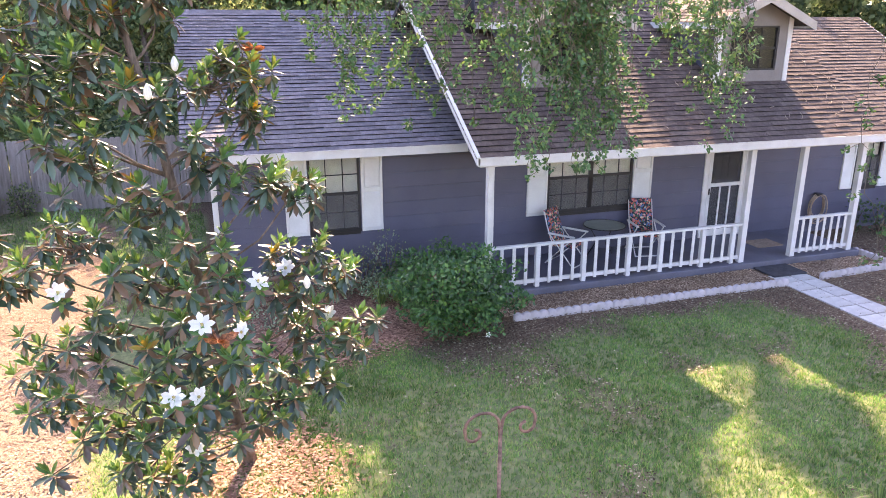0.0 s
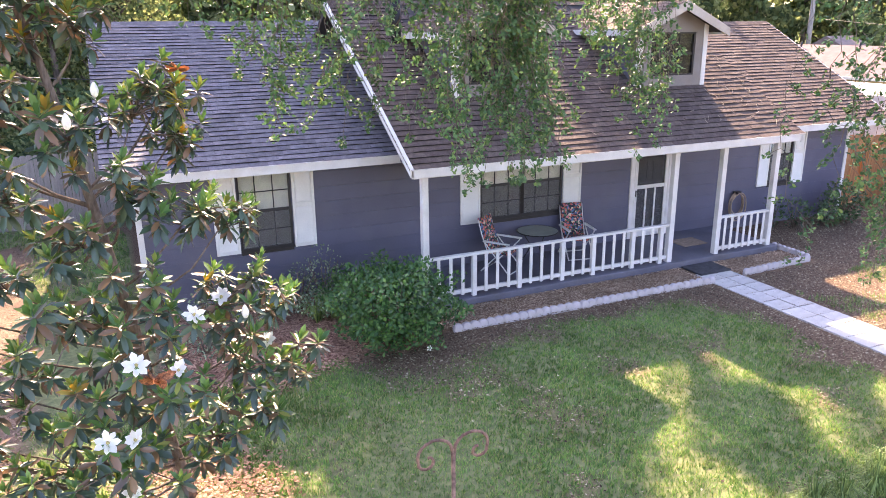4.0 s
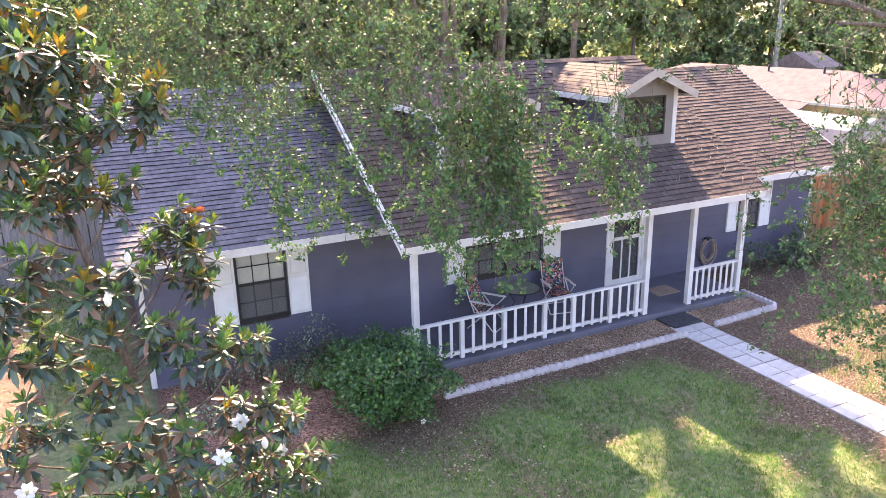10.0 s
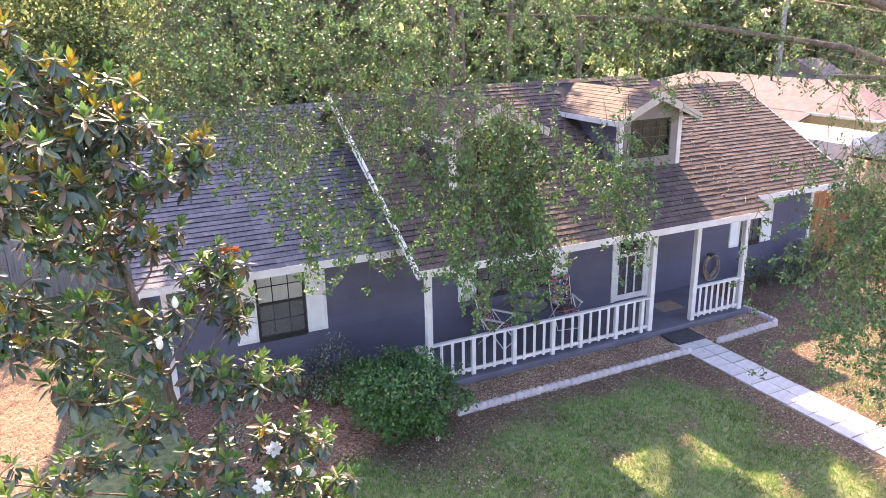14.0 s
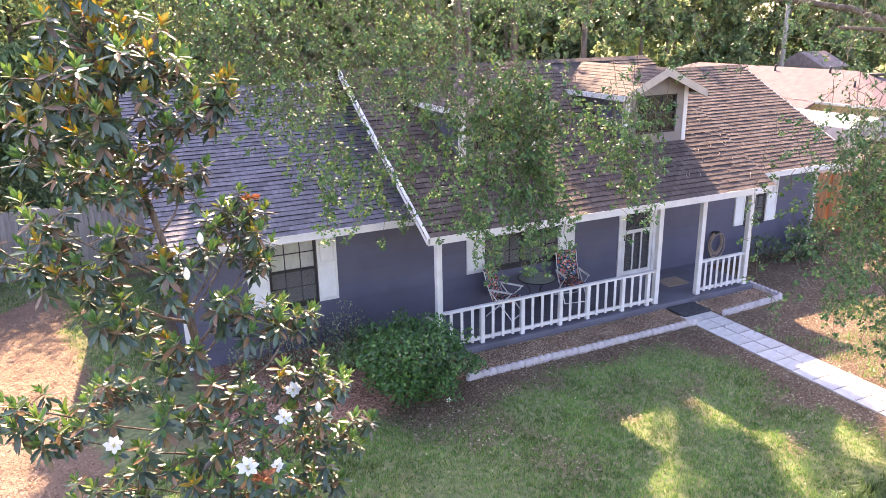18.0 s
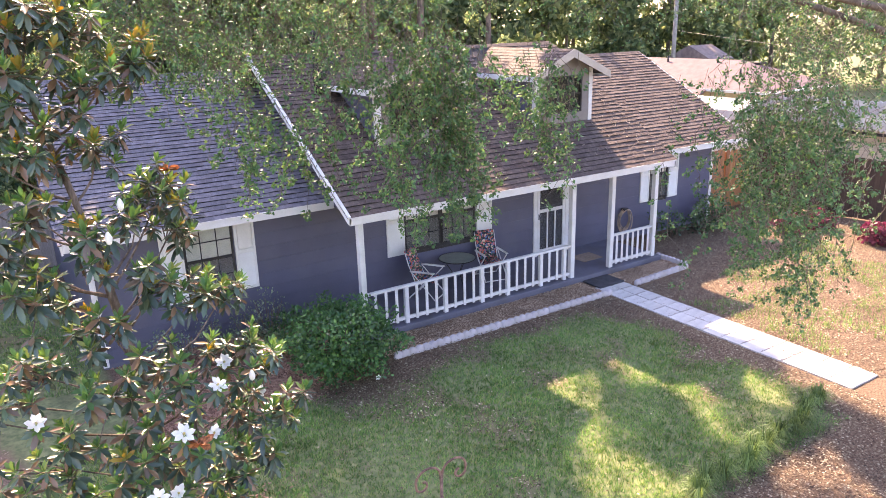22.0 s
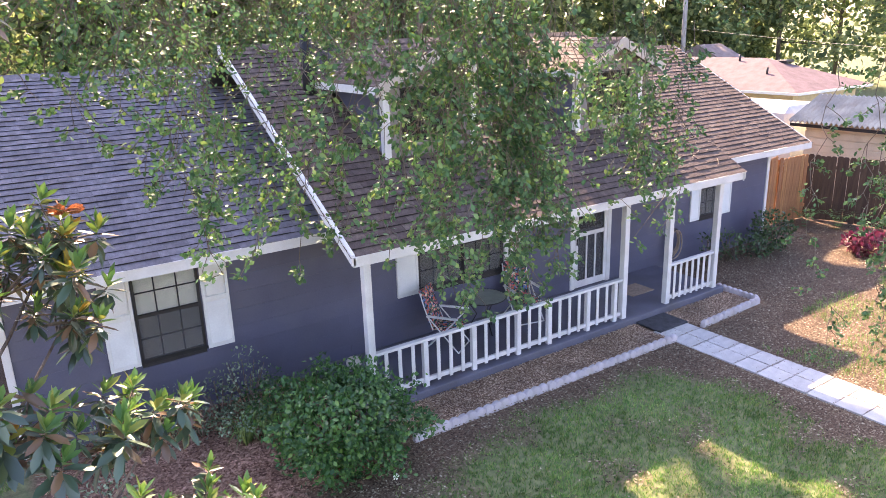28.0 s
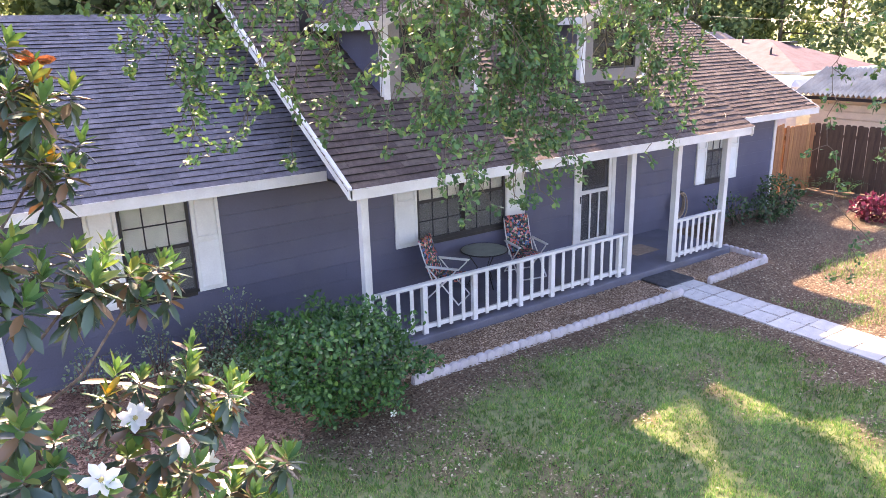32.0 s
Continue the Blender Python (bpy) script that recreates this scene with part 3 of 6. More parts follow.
for i in range(1, 3):
    x = xa + 0.2 + (xb - xa - 0.4) * i / 3
    part("door_muntin", bbox(x - 0.008, x + 0.008, YW + 0.036, YW + 0.044, 1.4, 2.0, 0), BRONZE, door)
for i in range(1, 4):
    z = 1.4 + 0.6 * i / 4
    part("door_muntin", bbox(xa + 0.2, xb - 0.2, YW + 0.037, YW + 0.043, z - 0.008, z + 0.008, 0), BRONZE, door)

# ---- porch ----
part("porch_slab", bbox(-5.4, 2.86, -0.14, YW + 0.02, -0.1, SLAB, 0.01), PORCH, house, "grey-blue painted porch slab")
for x in POSTS:
    part("porch_post", bbox(x - 0.057, x + 0.057, -0.057, 0.057, SLAB, EAVE_P[1] - 0.12, 0.006), WHITE, house, "white square porch post")
part("porch_beam", bbox(XP0 + 0.12, XP1 - 0.05, -0.05, 0.05, EAVE_P[1] - 0.121 - 0.1, EAVE_P[1] - 0.121, 0.004), WHITE, house)
# flue pipe
bm = bmesh.new()
tube(bm, [(-4.55, 2.9, 4.1), (-4.55, 2.9, 5.45)], 0.1, 14)
flue = part("flue_pipe", bm, mat("black_flue", (0.012, 0.012, 0.013), 0.6, var=0.1, bump=0.02), house, "black metal flue pipe")
bm = bmesh.new()
tube(bm, [(-4.55, 2.9, 5.45), (-4.55, 2.9, 5.58)], 0.14, 14)
tube(bm, [(-4.55, 2.9, 5.58), (-4.55, 2.9, 5.66)], 0.15, 14, 0.03)
part("rain_cap", bm, BRONZE, flue)


def railing(x0, x1, n, feet):
    r = thing("porch_railing", "white painted wooden porch railing between posts", "railing", ((x0 + x1) / 2, 0, SLAB), "porch railings")
    part("top_rail", bbox(x0, x1, -0.045, 0.045, 0.86, 0.905, 0.006), WHITE, r)
    part("bottom_rail", bbox(x0, x1, -0.025, 0.025, SLAB + 0.07, SLAB + 0.14, 0.005), WHITE, r)
    for i in range(n):
        x = x0 + (x1 - x0) * (i + 0.75) / (n + 0.5)
        if i in feet:
            part("foot", bbox(x - 0.042, x + 0.042, -0.05, 0.03, SLAB - 0.0, 0.86, 0.005), WHITE, r)
        else:
            part("baluster", bbox(x - 0.03, x + 0.03, -0.046, -0.026, SLAB + 0.05, 0.86, 0.004), WHITE, r)
    return r


railing(POSTS[0] + 0.058, POSTS[1] - 0.058, 22, (3, 7, 11, 14, 18, 21))
railing(POSTS[2] + 0.058, POSTS[3] - 0.058, 7, ())
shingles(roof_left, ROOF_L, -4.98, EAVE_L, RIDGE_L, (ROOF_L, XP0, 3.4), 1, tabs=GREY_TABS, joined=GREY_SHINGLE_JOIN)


def in_dormer(x, y):
    for xa, xb, *_ in (D1, D2):
        if xa < x < xb and y > DY + 0.05:
            return True
    return False


shingles(roof_mid, XP0, XP1, EAVE_P, RIDGE_P, (XP0, XP1, 1.5), 2, in_dormer)
shingles(roof_right, XP1 + 0.05, ROOF_R, EAVE_R, RIDGE_R, (XP1, 6.4, 3.2), 3)

# fallen catkins and twigs on the sunny slope
LITTER_TWIG = mat("pale_dry_twigs", (0.42, 0.34, 0.25), 0.85, var=0.15, bump=0.1)
fr2 = random.Random(41)
bm = bmesh.new()
for k in range(120):
    x = fr2.uniform(-2.3, 2.8) if k % 3 else fr2.uniform(1.7, 2.85)
    y = fr2.uniform(0.0, 3.9)
    if in_dormer(x, y):
        continue
    a = fr2.uniform(0, 6.28)
    ln = fr2.uniform(0.06, 0.2)
    pts = []
    for q in range(5):
        a += fr2.uniform(-0.7, 0.7)
        x, y = x + math.cos(a) * ln / 4, y + math.sin(a) * ln / 4
        pts.append((x, y, roof_z(EAVE_P, RIDGE_P, y) + 0.016))
    tube(bm, pts, fr2.uniform(0.003, 0.006), 4, cap=False)
roof_litter = part("roof_litter", bm, LITTER_TWIG)
tagged(roof_litter, "pale dry twigs and catkins on the shingles", "leaf litter", kind="stuff")

# ---- ground ----


def sstep(a, b, v):
    t = min(1.0, max(0.0, (v - a) / (b - a)))
    return t * t * (3 - 2 * t)


def wob(x, y, s=1.0, k=0):
    return noise.noise(Vector((x * s, y * s, 3.7 + k)))


WALK_X0, WALK_X1 = 0.12, 0.94
BED_Y = -0.98


def kinds(x, y):
    """How much of the ground at a place is lawn, red bark mulch, straw, gravel; the rest is leaf litter."""
    w = 0.45 * wob(x, y, 0.7) + 0.2 * wob(x, y, 2.3, 5)
    # lawn: a rounded field left of the walkway
    edge_top = -1.62 - 0.35 * math.exp(-((x + 6.0) / 0.9) ** 2) + (0.5 if x < -7.0 else 0.0) + 9.0 * sstep(-9.5, -9.9, x)
    lawn = sstep(0.4, -0.35, y - edge_top - w * 0.8) * sstep(0.1, -0.6, x + 0.3 + 0.25 * max(0, y + 3.2) + w) * sstep(-11.5, -11.1, x + 0.7 * w + 0.06 * y)
    lawn *= 1 - sstep(-6.6, -6.9, y - 0.04 * (x + 4.1) + 0.4 * w) * sstep(-5.2, -4.4, x)
    bare = sstep(0.05, 0.42, 0.8 * wob(x, y, 1.1, 11) + 0.45 * wob(x, y, 3.1, 17) + 0.35 * math.exp(-((x + 7.2) ** 2 + (y + 2.4) ** 2) / 0.6) + 0.3 * math.exp(-((x + 6.1) ** 2 + (y + 1.9) ** 2) / 0.4) - 0.1)
    lawn *= 1 - 0.5 * bare
    edge_back = float(np.interp(y, (2.4, 3.5, 4.2, 5.6, 6.6, 7.3, 8.0, 8.3), (-15.2, -14.6, -13.8, -13.5, -13.1, -12.5, -11.6, -9.6)))
    back = sstep(0.2, -0.2, x - edge_back - 0.35 * w) * sstep(1.6, 2.4, y) * sstep(-9.7, -10.2, x)
    lawn = max(lawn, min(1, back) * 0.8)
    mulch = sstep(-9.6, -9.2, x) * sstep(-5.5, -6.0, x) * sstep(-1.7, -1.1, y + w * 0.7) * sstep(YW + 0.4, YW, y)
    tree = math.exp(-(((x + 9.5) ** 2 + (y + 3.95) ** 2) / 0.8) ** 2)
    mulch = max(mulch, tree)
    straw = sstep(-11.1, -11.5, x + w * 0.7 + 0.06 * y) * sstep(-15.2, -15.0, x)
    gravel = sstep(-5.95, -5.8, x) * sstep(3.1, 3.0, x) * sstep(BED_Y - 0.02, BED_Y + 0.02, y) * sstep(YW, YW - 0.1, y)
    straw *= 1 - min(1, back)
    if y > 12 or x > 13 or x < -15.3:
        lawn = max(lawn, 0.85)
    return lawn, mulch * (1 - gravel), straw * (1 - lawn), gravel


def ground_height(x, y):
    return 0.02 * wob(x, y, 0.5) - 0.02


def mix_color(nt, fac, a, b):
    mx = nt.nodes.new("ShaderNodeMix")
    mx.data_type = "RGBA"
    for s, v in (("Factor", fac), ("A", a), ("B", b)):
        if isinstance(v, tuple):
            mx.inputs[s].default_value = v
        else:
            nt.links.new(v, mx.inputs[s])
    return mx.outputs["Result"]


GROUND = bpy.data.materials.new("yard_ground")
GROUND.use_nodes = True
gt = GROUND.node_tree
gtc = gt.nodes.new("ShaderNodeTexCoord")


def ramp_noise(scale, c0, c1, detail=5, lo=0.35, hi=0.65, rough=0.6):
    n = gt.nodes.new("ShaderNodeTexNoise")
    n.inputs["Scale"].default_value, n.inputs["Detail"].default_value, n.inputs["Roughness"].default_value = scale, detail, rough
    gt.links.new(gtc.outputs["Object"], n.inputs["Vector"])
    r = gt.nodes.new("ShaderNodeValToRGB")
    r.color_ramp.elements[0].position, r.color_ramp.elements[1].position = lo, hi
    r.color_ramp.elements[0].color, r.color_ramp.elements[1].color = (*c0, 1), (*c1, 1)
    gt.links.new(n.outputs[0], r.inputs[0])
    return r.outputs[0], n.outputs[0]


def attr(name):
    a = gt.nodes.new("ShaderNodeAttribute")
    a.attribute_name = name
    return a.outputs["Fac"]


litter, hgt = ramp_noise(34, (0.085, 0.052, 0.036), (0.24, 0.168, 0.112))
grassy, _ = ramp_noise(9, (0.12, 0.155, 0.07), (0.24, 0.26, 0.12))
bark, _ = ramp_noise(30, (0.17, 0.085, 0.06), (0.48, 0.28, 0.19))
strawc, _ = ramp_noise(60, (0.22, 0.145, 0.1), (0.34, 0.245, 0.175))
pebble, _ = ramp_noise(45, (0.12, 0.066, 0.04), (0.42, 0.28, 0.18))
col = mix_color(gt, attr("lawn"), litter, grassy)
col = mix_color(gt, attr("mulch"), col, bark)
col = mix_color(gt, attr("straw"), col, strawc)
col = mix_color(gt, attr("gravel"), col, pebble)
gbs = gt.nodes["Principled BSDF"]
gbs.inputs["Roughness"].default_value = 0.95
gbs.inputs["Specular IOR Level"].default_value = 0.15
gt.links.new(col, gbs.inputs["Base Color"])
gbp = gt.nodes.new("ShaderNodeBump")
gbp.inputs["Strength"].default_value, gbp.inputs["Distance"].default_value = 0.5, 0.012
gt.links.new(hgt, gbp.inputs["Height"])
gt.links.new(gbp.outputs[0], gbs.inputs["Normal"])

xs = [-600, -200, -80, -40, -25] + [-18 + 0.16 * i for i in range(188)] + [16, 25, 40, 80, 200, 600]
ysg = [-600, -200, -80, -40, -22, -16] + [-12 + 0.16 * i for i in range(145)] + [14, 20, 30, 45, 80, 200, 600]
gv, gf, ga = [], [], []
for y in ysg:
    for x in xs:
        gv.append((x, y, ground_height(x, y)))
        ga.append(kinds(x, y))
nx = len(xs)
for j in range(len(ysg) - 1):
    for i in range(nx - 1):
        a = j * nx + i
        gf.append((a, a + 1, a + nx + 1, a + nx))
ground = raw("ground", gv, gf, GROUND)
tagged(ground, "yard ground of lawn, leaf litter, bark mulch and straw", "ground", kind="structure")
for k, nm in enumerate(("lawn", "mulch", "straw", "gravel")):
    at = ground.data.attributes.new(nm, "FLOAT", "POINT")
    at.data.foreach_set("value", [v[k] for v in ga])

# ---- small cover: blades, chips ----


def island_mat(name, c0, c1, rough=0.7, trans=0.0, spec=0.4, mid=None, bump=0.0):
    """A colour for each small piece out of a range."""
    m = bpy.data.materials.new(name)
    m.use_nodes = True
    nt = m.node_tree
    g = nt.nodes.new("ShaderNodeNewGeometry")
    r = nt.nodes.new("ShaderNodeValToRGB")
    r.color_ramp.elements[0].color, r.color_ramp.elements[1].color = (*c0, 1), (*c1, 1)
    if mid:
        for pos, c in mid:
            e = r.color_ramp.elements.new(pos)
            e.color = (*c, 1)
    nt.links.new(g.outputs["Random Per Island"], r.inputs[0])
    b = nt.nodes["Principled BSDF"]
    n = nt.nodes.new("ShaderNodeTexNoise")
    n.inputs["Scale"].default_value = 1.3
    tcn = nt.nodes.new("ShaderNodeTexCoord")
    nt.links.new(tcn.outputs["Object"], n.inputs["Vector"])
    h = nt.nodes.new("ShaderNodeHueSaturation")
    mr = nt.nodes.new("ShaderNodeMapRange")
    mr.inputs[1].default_value, mr.inputs[2].default_value, mr.inputs[3].default_value, mr.inputs[4].default_value = 0.3, 0.7, 0.7, 1.3
    nt.links.new(n.outputs[0], mr.inputs[0])
    nt.links.new(mr.outputs[0], h.inputs["Value"])
    nt.links.new(r.outputs[0], h.inputs["Color"])
    nt.links.new(h.outputs[0], b.inputs["Base Color"])
    b.inputs["Roughness"].default_value = rough
    b.inputs["Specular IOR Level"].default_value = spec
    if trans:
        tr = nt.nodes.new("ShaderNodeBsdfTranslucent")
        t2 = nt.nodes.new("ShaderNodeHueSaturation")
        t2.inputs["Hue"].default_value, t2.inputs["Saturation"].default_value, t2.inputs["Value"].default_value = 0.48, 1.15, 1.9
        nt.links.new(h.outputs[0], t2.inputs["Color"])
        nt.links.new(t2.outputs[0], tr.inputs["Color"])
        ms = nt.nodes.new("ShaderNodeMixShader")
        ms.inputs[0].default_value = trans
        nt.links.new(b.outputs[0], ms.inputs[1])
        nt.links.new(tr.outputs[0], ms.inputs[2])
        nt.links.new(ms.outputs[0], nt.nodes["Material Output"].inputs[0])
    return m


def fast_mesh(name, verts, nper, material, smooth=False):
    """One mesh from an array of pieces, each a polygon of nper corners."""
    verts = np.asarray(verts, dtype=np.float32).reshape(-1, 3)
    n = len(verts) // nper
    me = bpy.data.meshes.new(name)
    me.vertices.add(len(verts))
    me.vertices.foreach_set("co", verts.ravel())
    me.loops.add(len(verts))
    me.loops.foreach_set("vertex_index", np.arange(len(verts), dtype=np.int32))
    me.polygons.add(n)
    me.polygons.foreach_set("loop_start", np.arange(0, len(verts), nper, dtype=np.int32))
    me.polygons.foreach_set("loop_total", np.full(n, nper, dtype=np.int32))
    me.update(calc_edges=True)
    me.materials.append(material)
    ob = new(name, me)
    WORLD_AT[ob] = Vector((0, 0, 0))
    return ob


rng = np.random.default_rng(7)


def scatter(n, x0, x1, y0, y1, want):
    """Places on the ground, kept by the chance that want(kinds) gives."""
    out = []
    pts = rng.random((n, 3))
    for u, v, c in pts:
        x, y = x0 + u * (x1 - x0), y0 + v * (y1 - y0)
        if c < want(kinds(x, y), x, y):
            out.append((x, y))
    return np.array(out)


def blades(name, pts, h0, h1, w, material, lean=0.5, label="", category="grass"):
    n = len(pts)
    a = rng.random(n) * 2 * np.pi
    h = h0 + rng.random(n) * (h1 - h0)
    ln = lean * h * rng.random(n)
    b = rng.random(n) * 2 * np.pi
    # blades stand in small tufts of nine
    core = pts[np.arange(n) // 9 * 9]
    off = rng.normal(0, 0.018, (n, 2))
    pts = np.where(rng.random((n, 1)) < 0.6, core + off, pts)
    c = np.stack([pts[:, 0], pts[:, 1], np.full(n, -0.03)], -1)
    side = np.stack([np.cos(a), np.sin(a), 0 * a], -1) * w
    tip = c + np.stack([np.cos(b) * ln, np.sin(b) * ln, h + 0.02], -1)
    v = np.stack([c - side, c + side, tip], 1)
    ob = fast_mesh(name, v, 3, material)
    return tagged(ob, label, category, kind="stuff")


def chips(name, pts, s0, s1, material, label, category, z=0.004, tilt=0.35):
    n = len(pts)
    a = rng.random(n) * 2 * np.pi
    s = s0 + rng.random(n) * (s1 - s0)
    asp = 0.35 + 0.4 * rng.random(n)
    u = np.stack([np.cos(a), np.sin(a), tilt * (rng.random(n) - 0.5)], -1) * s[:, None]
    v = np.stack([-np.sin(a), np.cos(a), tilt * (rng.random(n) - 0.5)], -1) * (s * asp)[:, None]
    c = np.stack([pts[:, 0], pts[:, 1], z + 0.012 * rng.random(n)], -1)
    ob = fast_mesh(name, np.stack([c - u, c + v, c + u, c - v], 1), 4, material)
    return tagged(ob, label, category, kind="stuff")


GRASS = island_mat("grass_blades", (0.075, 0.165, 0.058), (0.39, 0.37, 0.17), 0.65, trans=0.3, spec=0.25, mid=[(0.5, (0.142, 0.265, 0.085)), (0.84, (0.22, 0.35, 0.11)), (0.95, (0.32, 0.34, 0.14))])
CHIP = island_mat("bark_chips", (0.13, 0.06, 0.04), (0.6, 0.36, 0.25), 0.85, spec=0.2)
STRAW = island_mat("pine_straw", (0.16, 0.103, 0.07), (0.39, 0.285, 0.205), 0.85, spec=0.2)
LITTER = island_mat("leaf_litter", (0.045, 0.027, 0.018), (0.54, 0.48, 0.34), 0.8, spec=0.2, mid=[(0.3, (0.125, 0.088, 0.058)), (0.7, (0.24, 0.185, 0.122)), (0.92, (0.39, 0.33, 0.22))])
PEBBLE = island_mat("brown_pebbles", (0.09, 0.042, 0.025), (0.82, 0.64, 0.46), 0.8, spec=0.3, mid=[(0.3, (0.24, 0.145, 0.09)), (0.7, (0.48, 0.33, 0.22))])

# ---- leaves and trees ----


def leaf_array(c, d, n, L, W, fold=0.25):
    """Folded leaves: centres c, directions d, normals n, lengths L, widths W. Returns corners (k, 6, 3)."""
    d = d / np.linalg.norm(d, axis=1, keepdims=True)
    s = np.cross(d, n)
    s /= np.linalg.norm(s, axis=1, keepdims=True) + 1e-9
    n = np.cross(s, d)
    L, W = L[:, None], W[:, None]
    b, t = c, c + d * L
    l1 = c + d * L * 0.32 + s * W * 0.44 + n * W * fold
    l2 = c + d * L * 0.7 + s * W * 0.46 + n * W * fold * 0.7
    r1 = c + d * L * 0.32 - s * W * 0.44 + n * W * fold
    r2 = c + d * L * 0.7 - s * W * 0.46 + n * W * fold * 0.7
    return np.stack([b, l1, l2, t, r2, r1], 1)


def leaf_mesh(name, v, material, second=None, split=0):
    """Two quads for each leaf, joined along its rib."""
    k = len(v)
    me = bpy.data.meshes.new(name)
    v = v.reshape(-1, 3).astype(np.float32)
    me.vertices.add(len(v))
    me.vertices.foreach_set("co", v.ravel())
    base = np.arange(k, dtype=np.int32)[:, None] * 6
    idx = np.concatenate([base + np.array([0, 1, 2, 3]), base + np.array([0, 3, 4, 5])], 1).ravel()
    me.loops.add(len(idx))
    me.loops.foreach_set("vertex_index", idx.astype(np.int32))
    me.polygons.add(2 * k)
    me.polygons.foreach_set("loop_start", np.arange(0, 8 * k, 4, dtype=np.int32))
    me.polygons.foreach_set("loop_total", np.full(2 * k, 4, dtype=np.int32))
    me.update(calc_edges=True)
    me.materials.append(material)
    if second:
        me.materials.append(second)
        me.polygons.foreach_set("material_index", np.repeat((np.arange(k) >= split).astype(np.int32), 2) if np.isscalar(split) else np.repeat(split.astype(np.int32), 2))
    return me


def unit(n):
    v = rng.normal(size=(n, 3))
    return v / np.linalg.norm(v, axis=1, keepdims=True)


BARK = mat("grey_bark", (0.16, 0.125, 0.1), 0.9, var=0.25, scale=8, fine=50, bump=0.6, bump_dist=0.02, stretch=(1, 1, 0.3), spec=0.2)
MAG_NEW = island_mat("magnolia_young_leaves", (0.06, 0.15, 0.045), (0.27, 0.31, 0.08), 0.4, trans=0.16, spec=0.45,
                     mid=[(0.5, (0.095, 0.21, 0.06)), (0.8, (0.16, 0.27, 0.07)), (0.93, (0.23, 0.28, 0.07))])
MAG_GOLD = island_mat("magnolia_golden_leaves", (0.1, 0.17, 0.04), (0.42, 0.24, 0.045), 0.45, trans=0.2, spec=0.3, mid=[(0.4, (0.18, 0.23, 0.045)), (0.7, (0.36, 0.27, 0.055))])
MAG_OLD = island_mat("magnolia_old_leaves", (0.034, 0.06, 0.042), (0.2, 0.115, 0.055), 0.33, trans=0.06, spec=0.75,
                     mid=[(0.45, (0.05, 0.092, 0.054)), (0.74, (0.085, 0.14, 0.07)), (0.82, (0.12, 0.08, 0.045)), (0.9, (0.17, 0.1, 0.05))])
OAK_LEAF = island_mat("oak_leaves", (0.042, 0.105, 0.042), (0.29, 0.39, 0.12), 0.5, trans=0.15, spec=0.3,
                      mid=[(0.45, (0.085, 0.18, 0.074)), (0.84, (0.14, 0.25, 0.095)), (0.96, (0.21, 0.32, 0.1))])
TWIG = mat("pale_twig_bark", (0.2, 0.165, 0.13), 0.9, var=0.15, bump=0.1)
FAR_LEAF = island_mat("far_tree_leaves", (0.075, 0.11, 0.065), (0.35, 0.39, 0.2), 0.9, trans=0.45, spec=0.1, mid=[(0.5, (0.145, 0.2, 0.095))])
DARK_LEAF = island_mat("dark_tree_leaves", (0.055, 0.11, 0.062), (0.27, 0.37, 0.18), 0.9, trans=0.18, spec=0.1)
BUSH_LEAF = island_mat("glossy_shrub_leaves", (0.022, 0.08, 0.026), (0.15, 0.29, 0.075), 0.34, trans=0.18, spec=0.45, mid=[(0.5, (0.046, 0.135, 0.038)), (0.85, (0.085, 0.2, 0.055))])
SAGE_LEAF = island_mat("grey_green_leaves", (0.1, 0.165, 0.09), (0.33, 0.41, 0.27), 0.6, trans=0.2)
PETAL = mat("white_petals", (0.86, 0.85, 0.78), 0.5, var=0.02, bump=0.0, trans=0.25)
DEAD = mat("rusty_dead_leaves", (0.3, 0.13, 0.055), 0.7, var=0.3, scale=30, bump=0.1, trans=0.2)

# magnolia: a leaning trunk, limbs that each carry a bunch of leaf whorls, flowers
MAG = np.array([-9.47, -3.72, 0.0])
magnolia = thing("magnolia_tree", "young magnolia with glossy leaf whorls and white flowers", "tree", tuple(MAG))
axis = [(-9.47, -3.72, -0.05), (-9.56, -3.8, 0.5), (-9.68, -3.95, 1.3), (-9.78, -4.05, 2.1), (-9.9, -4.1, 2.9), (-10.02, -4.12, 3.7), (-10.18, -4.15, 4.5), (-10.35, -4.15, 5.2), (-10.42, -4.15, 6.0)]
bm = bmesh.new()
tube(bm, axis, 0.075, 10, 0.016)
part("trunk", bm, BARK, magnolia, "slender grey leaning trunk")


def axis_at(z):
    zs = [p[2] for p in axis]
    return np.array([np.interp(z, zs, [p[k] for p in axis]) for k in (0, 1)] + [z])


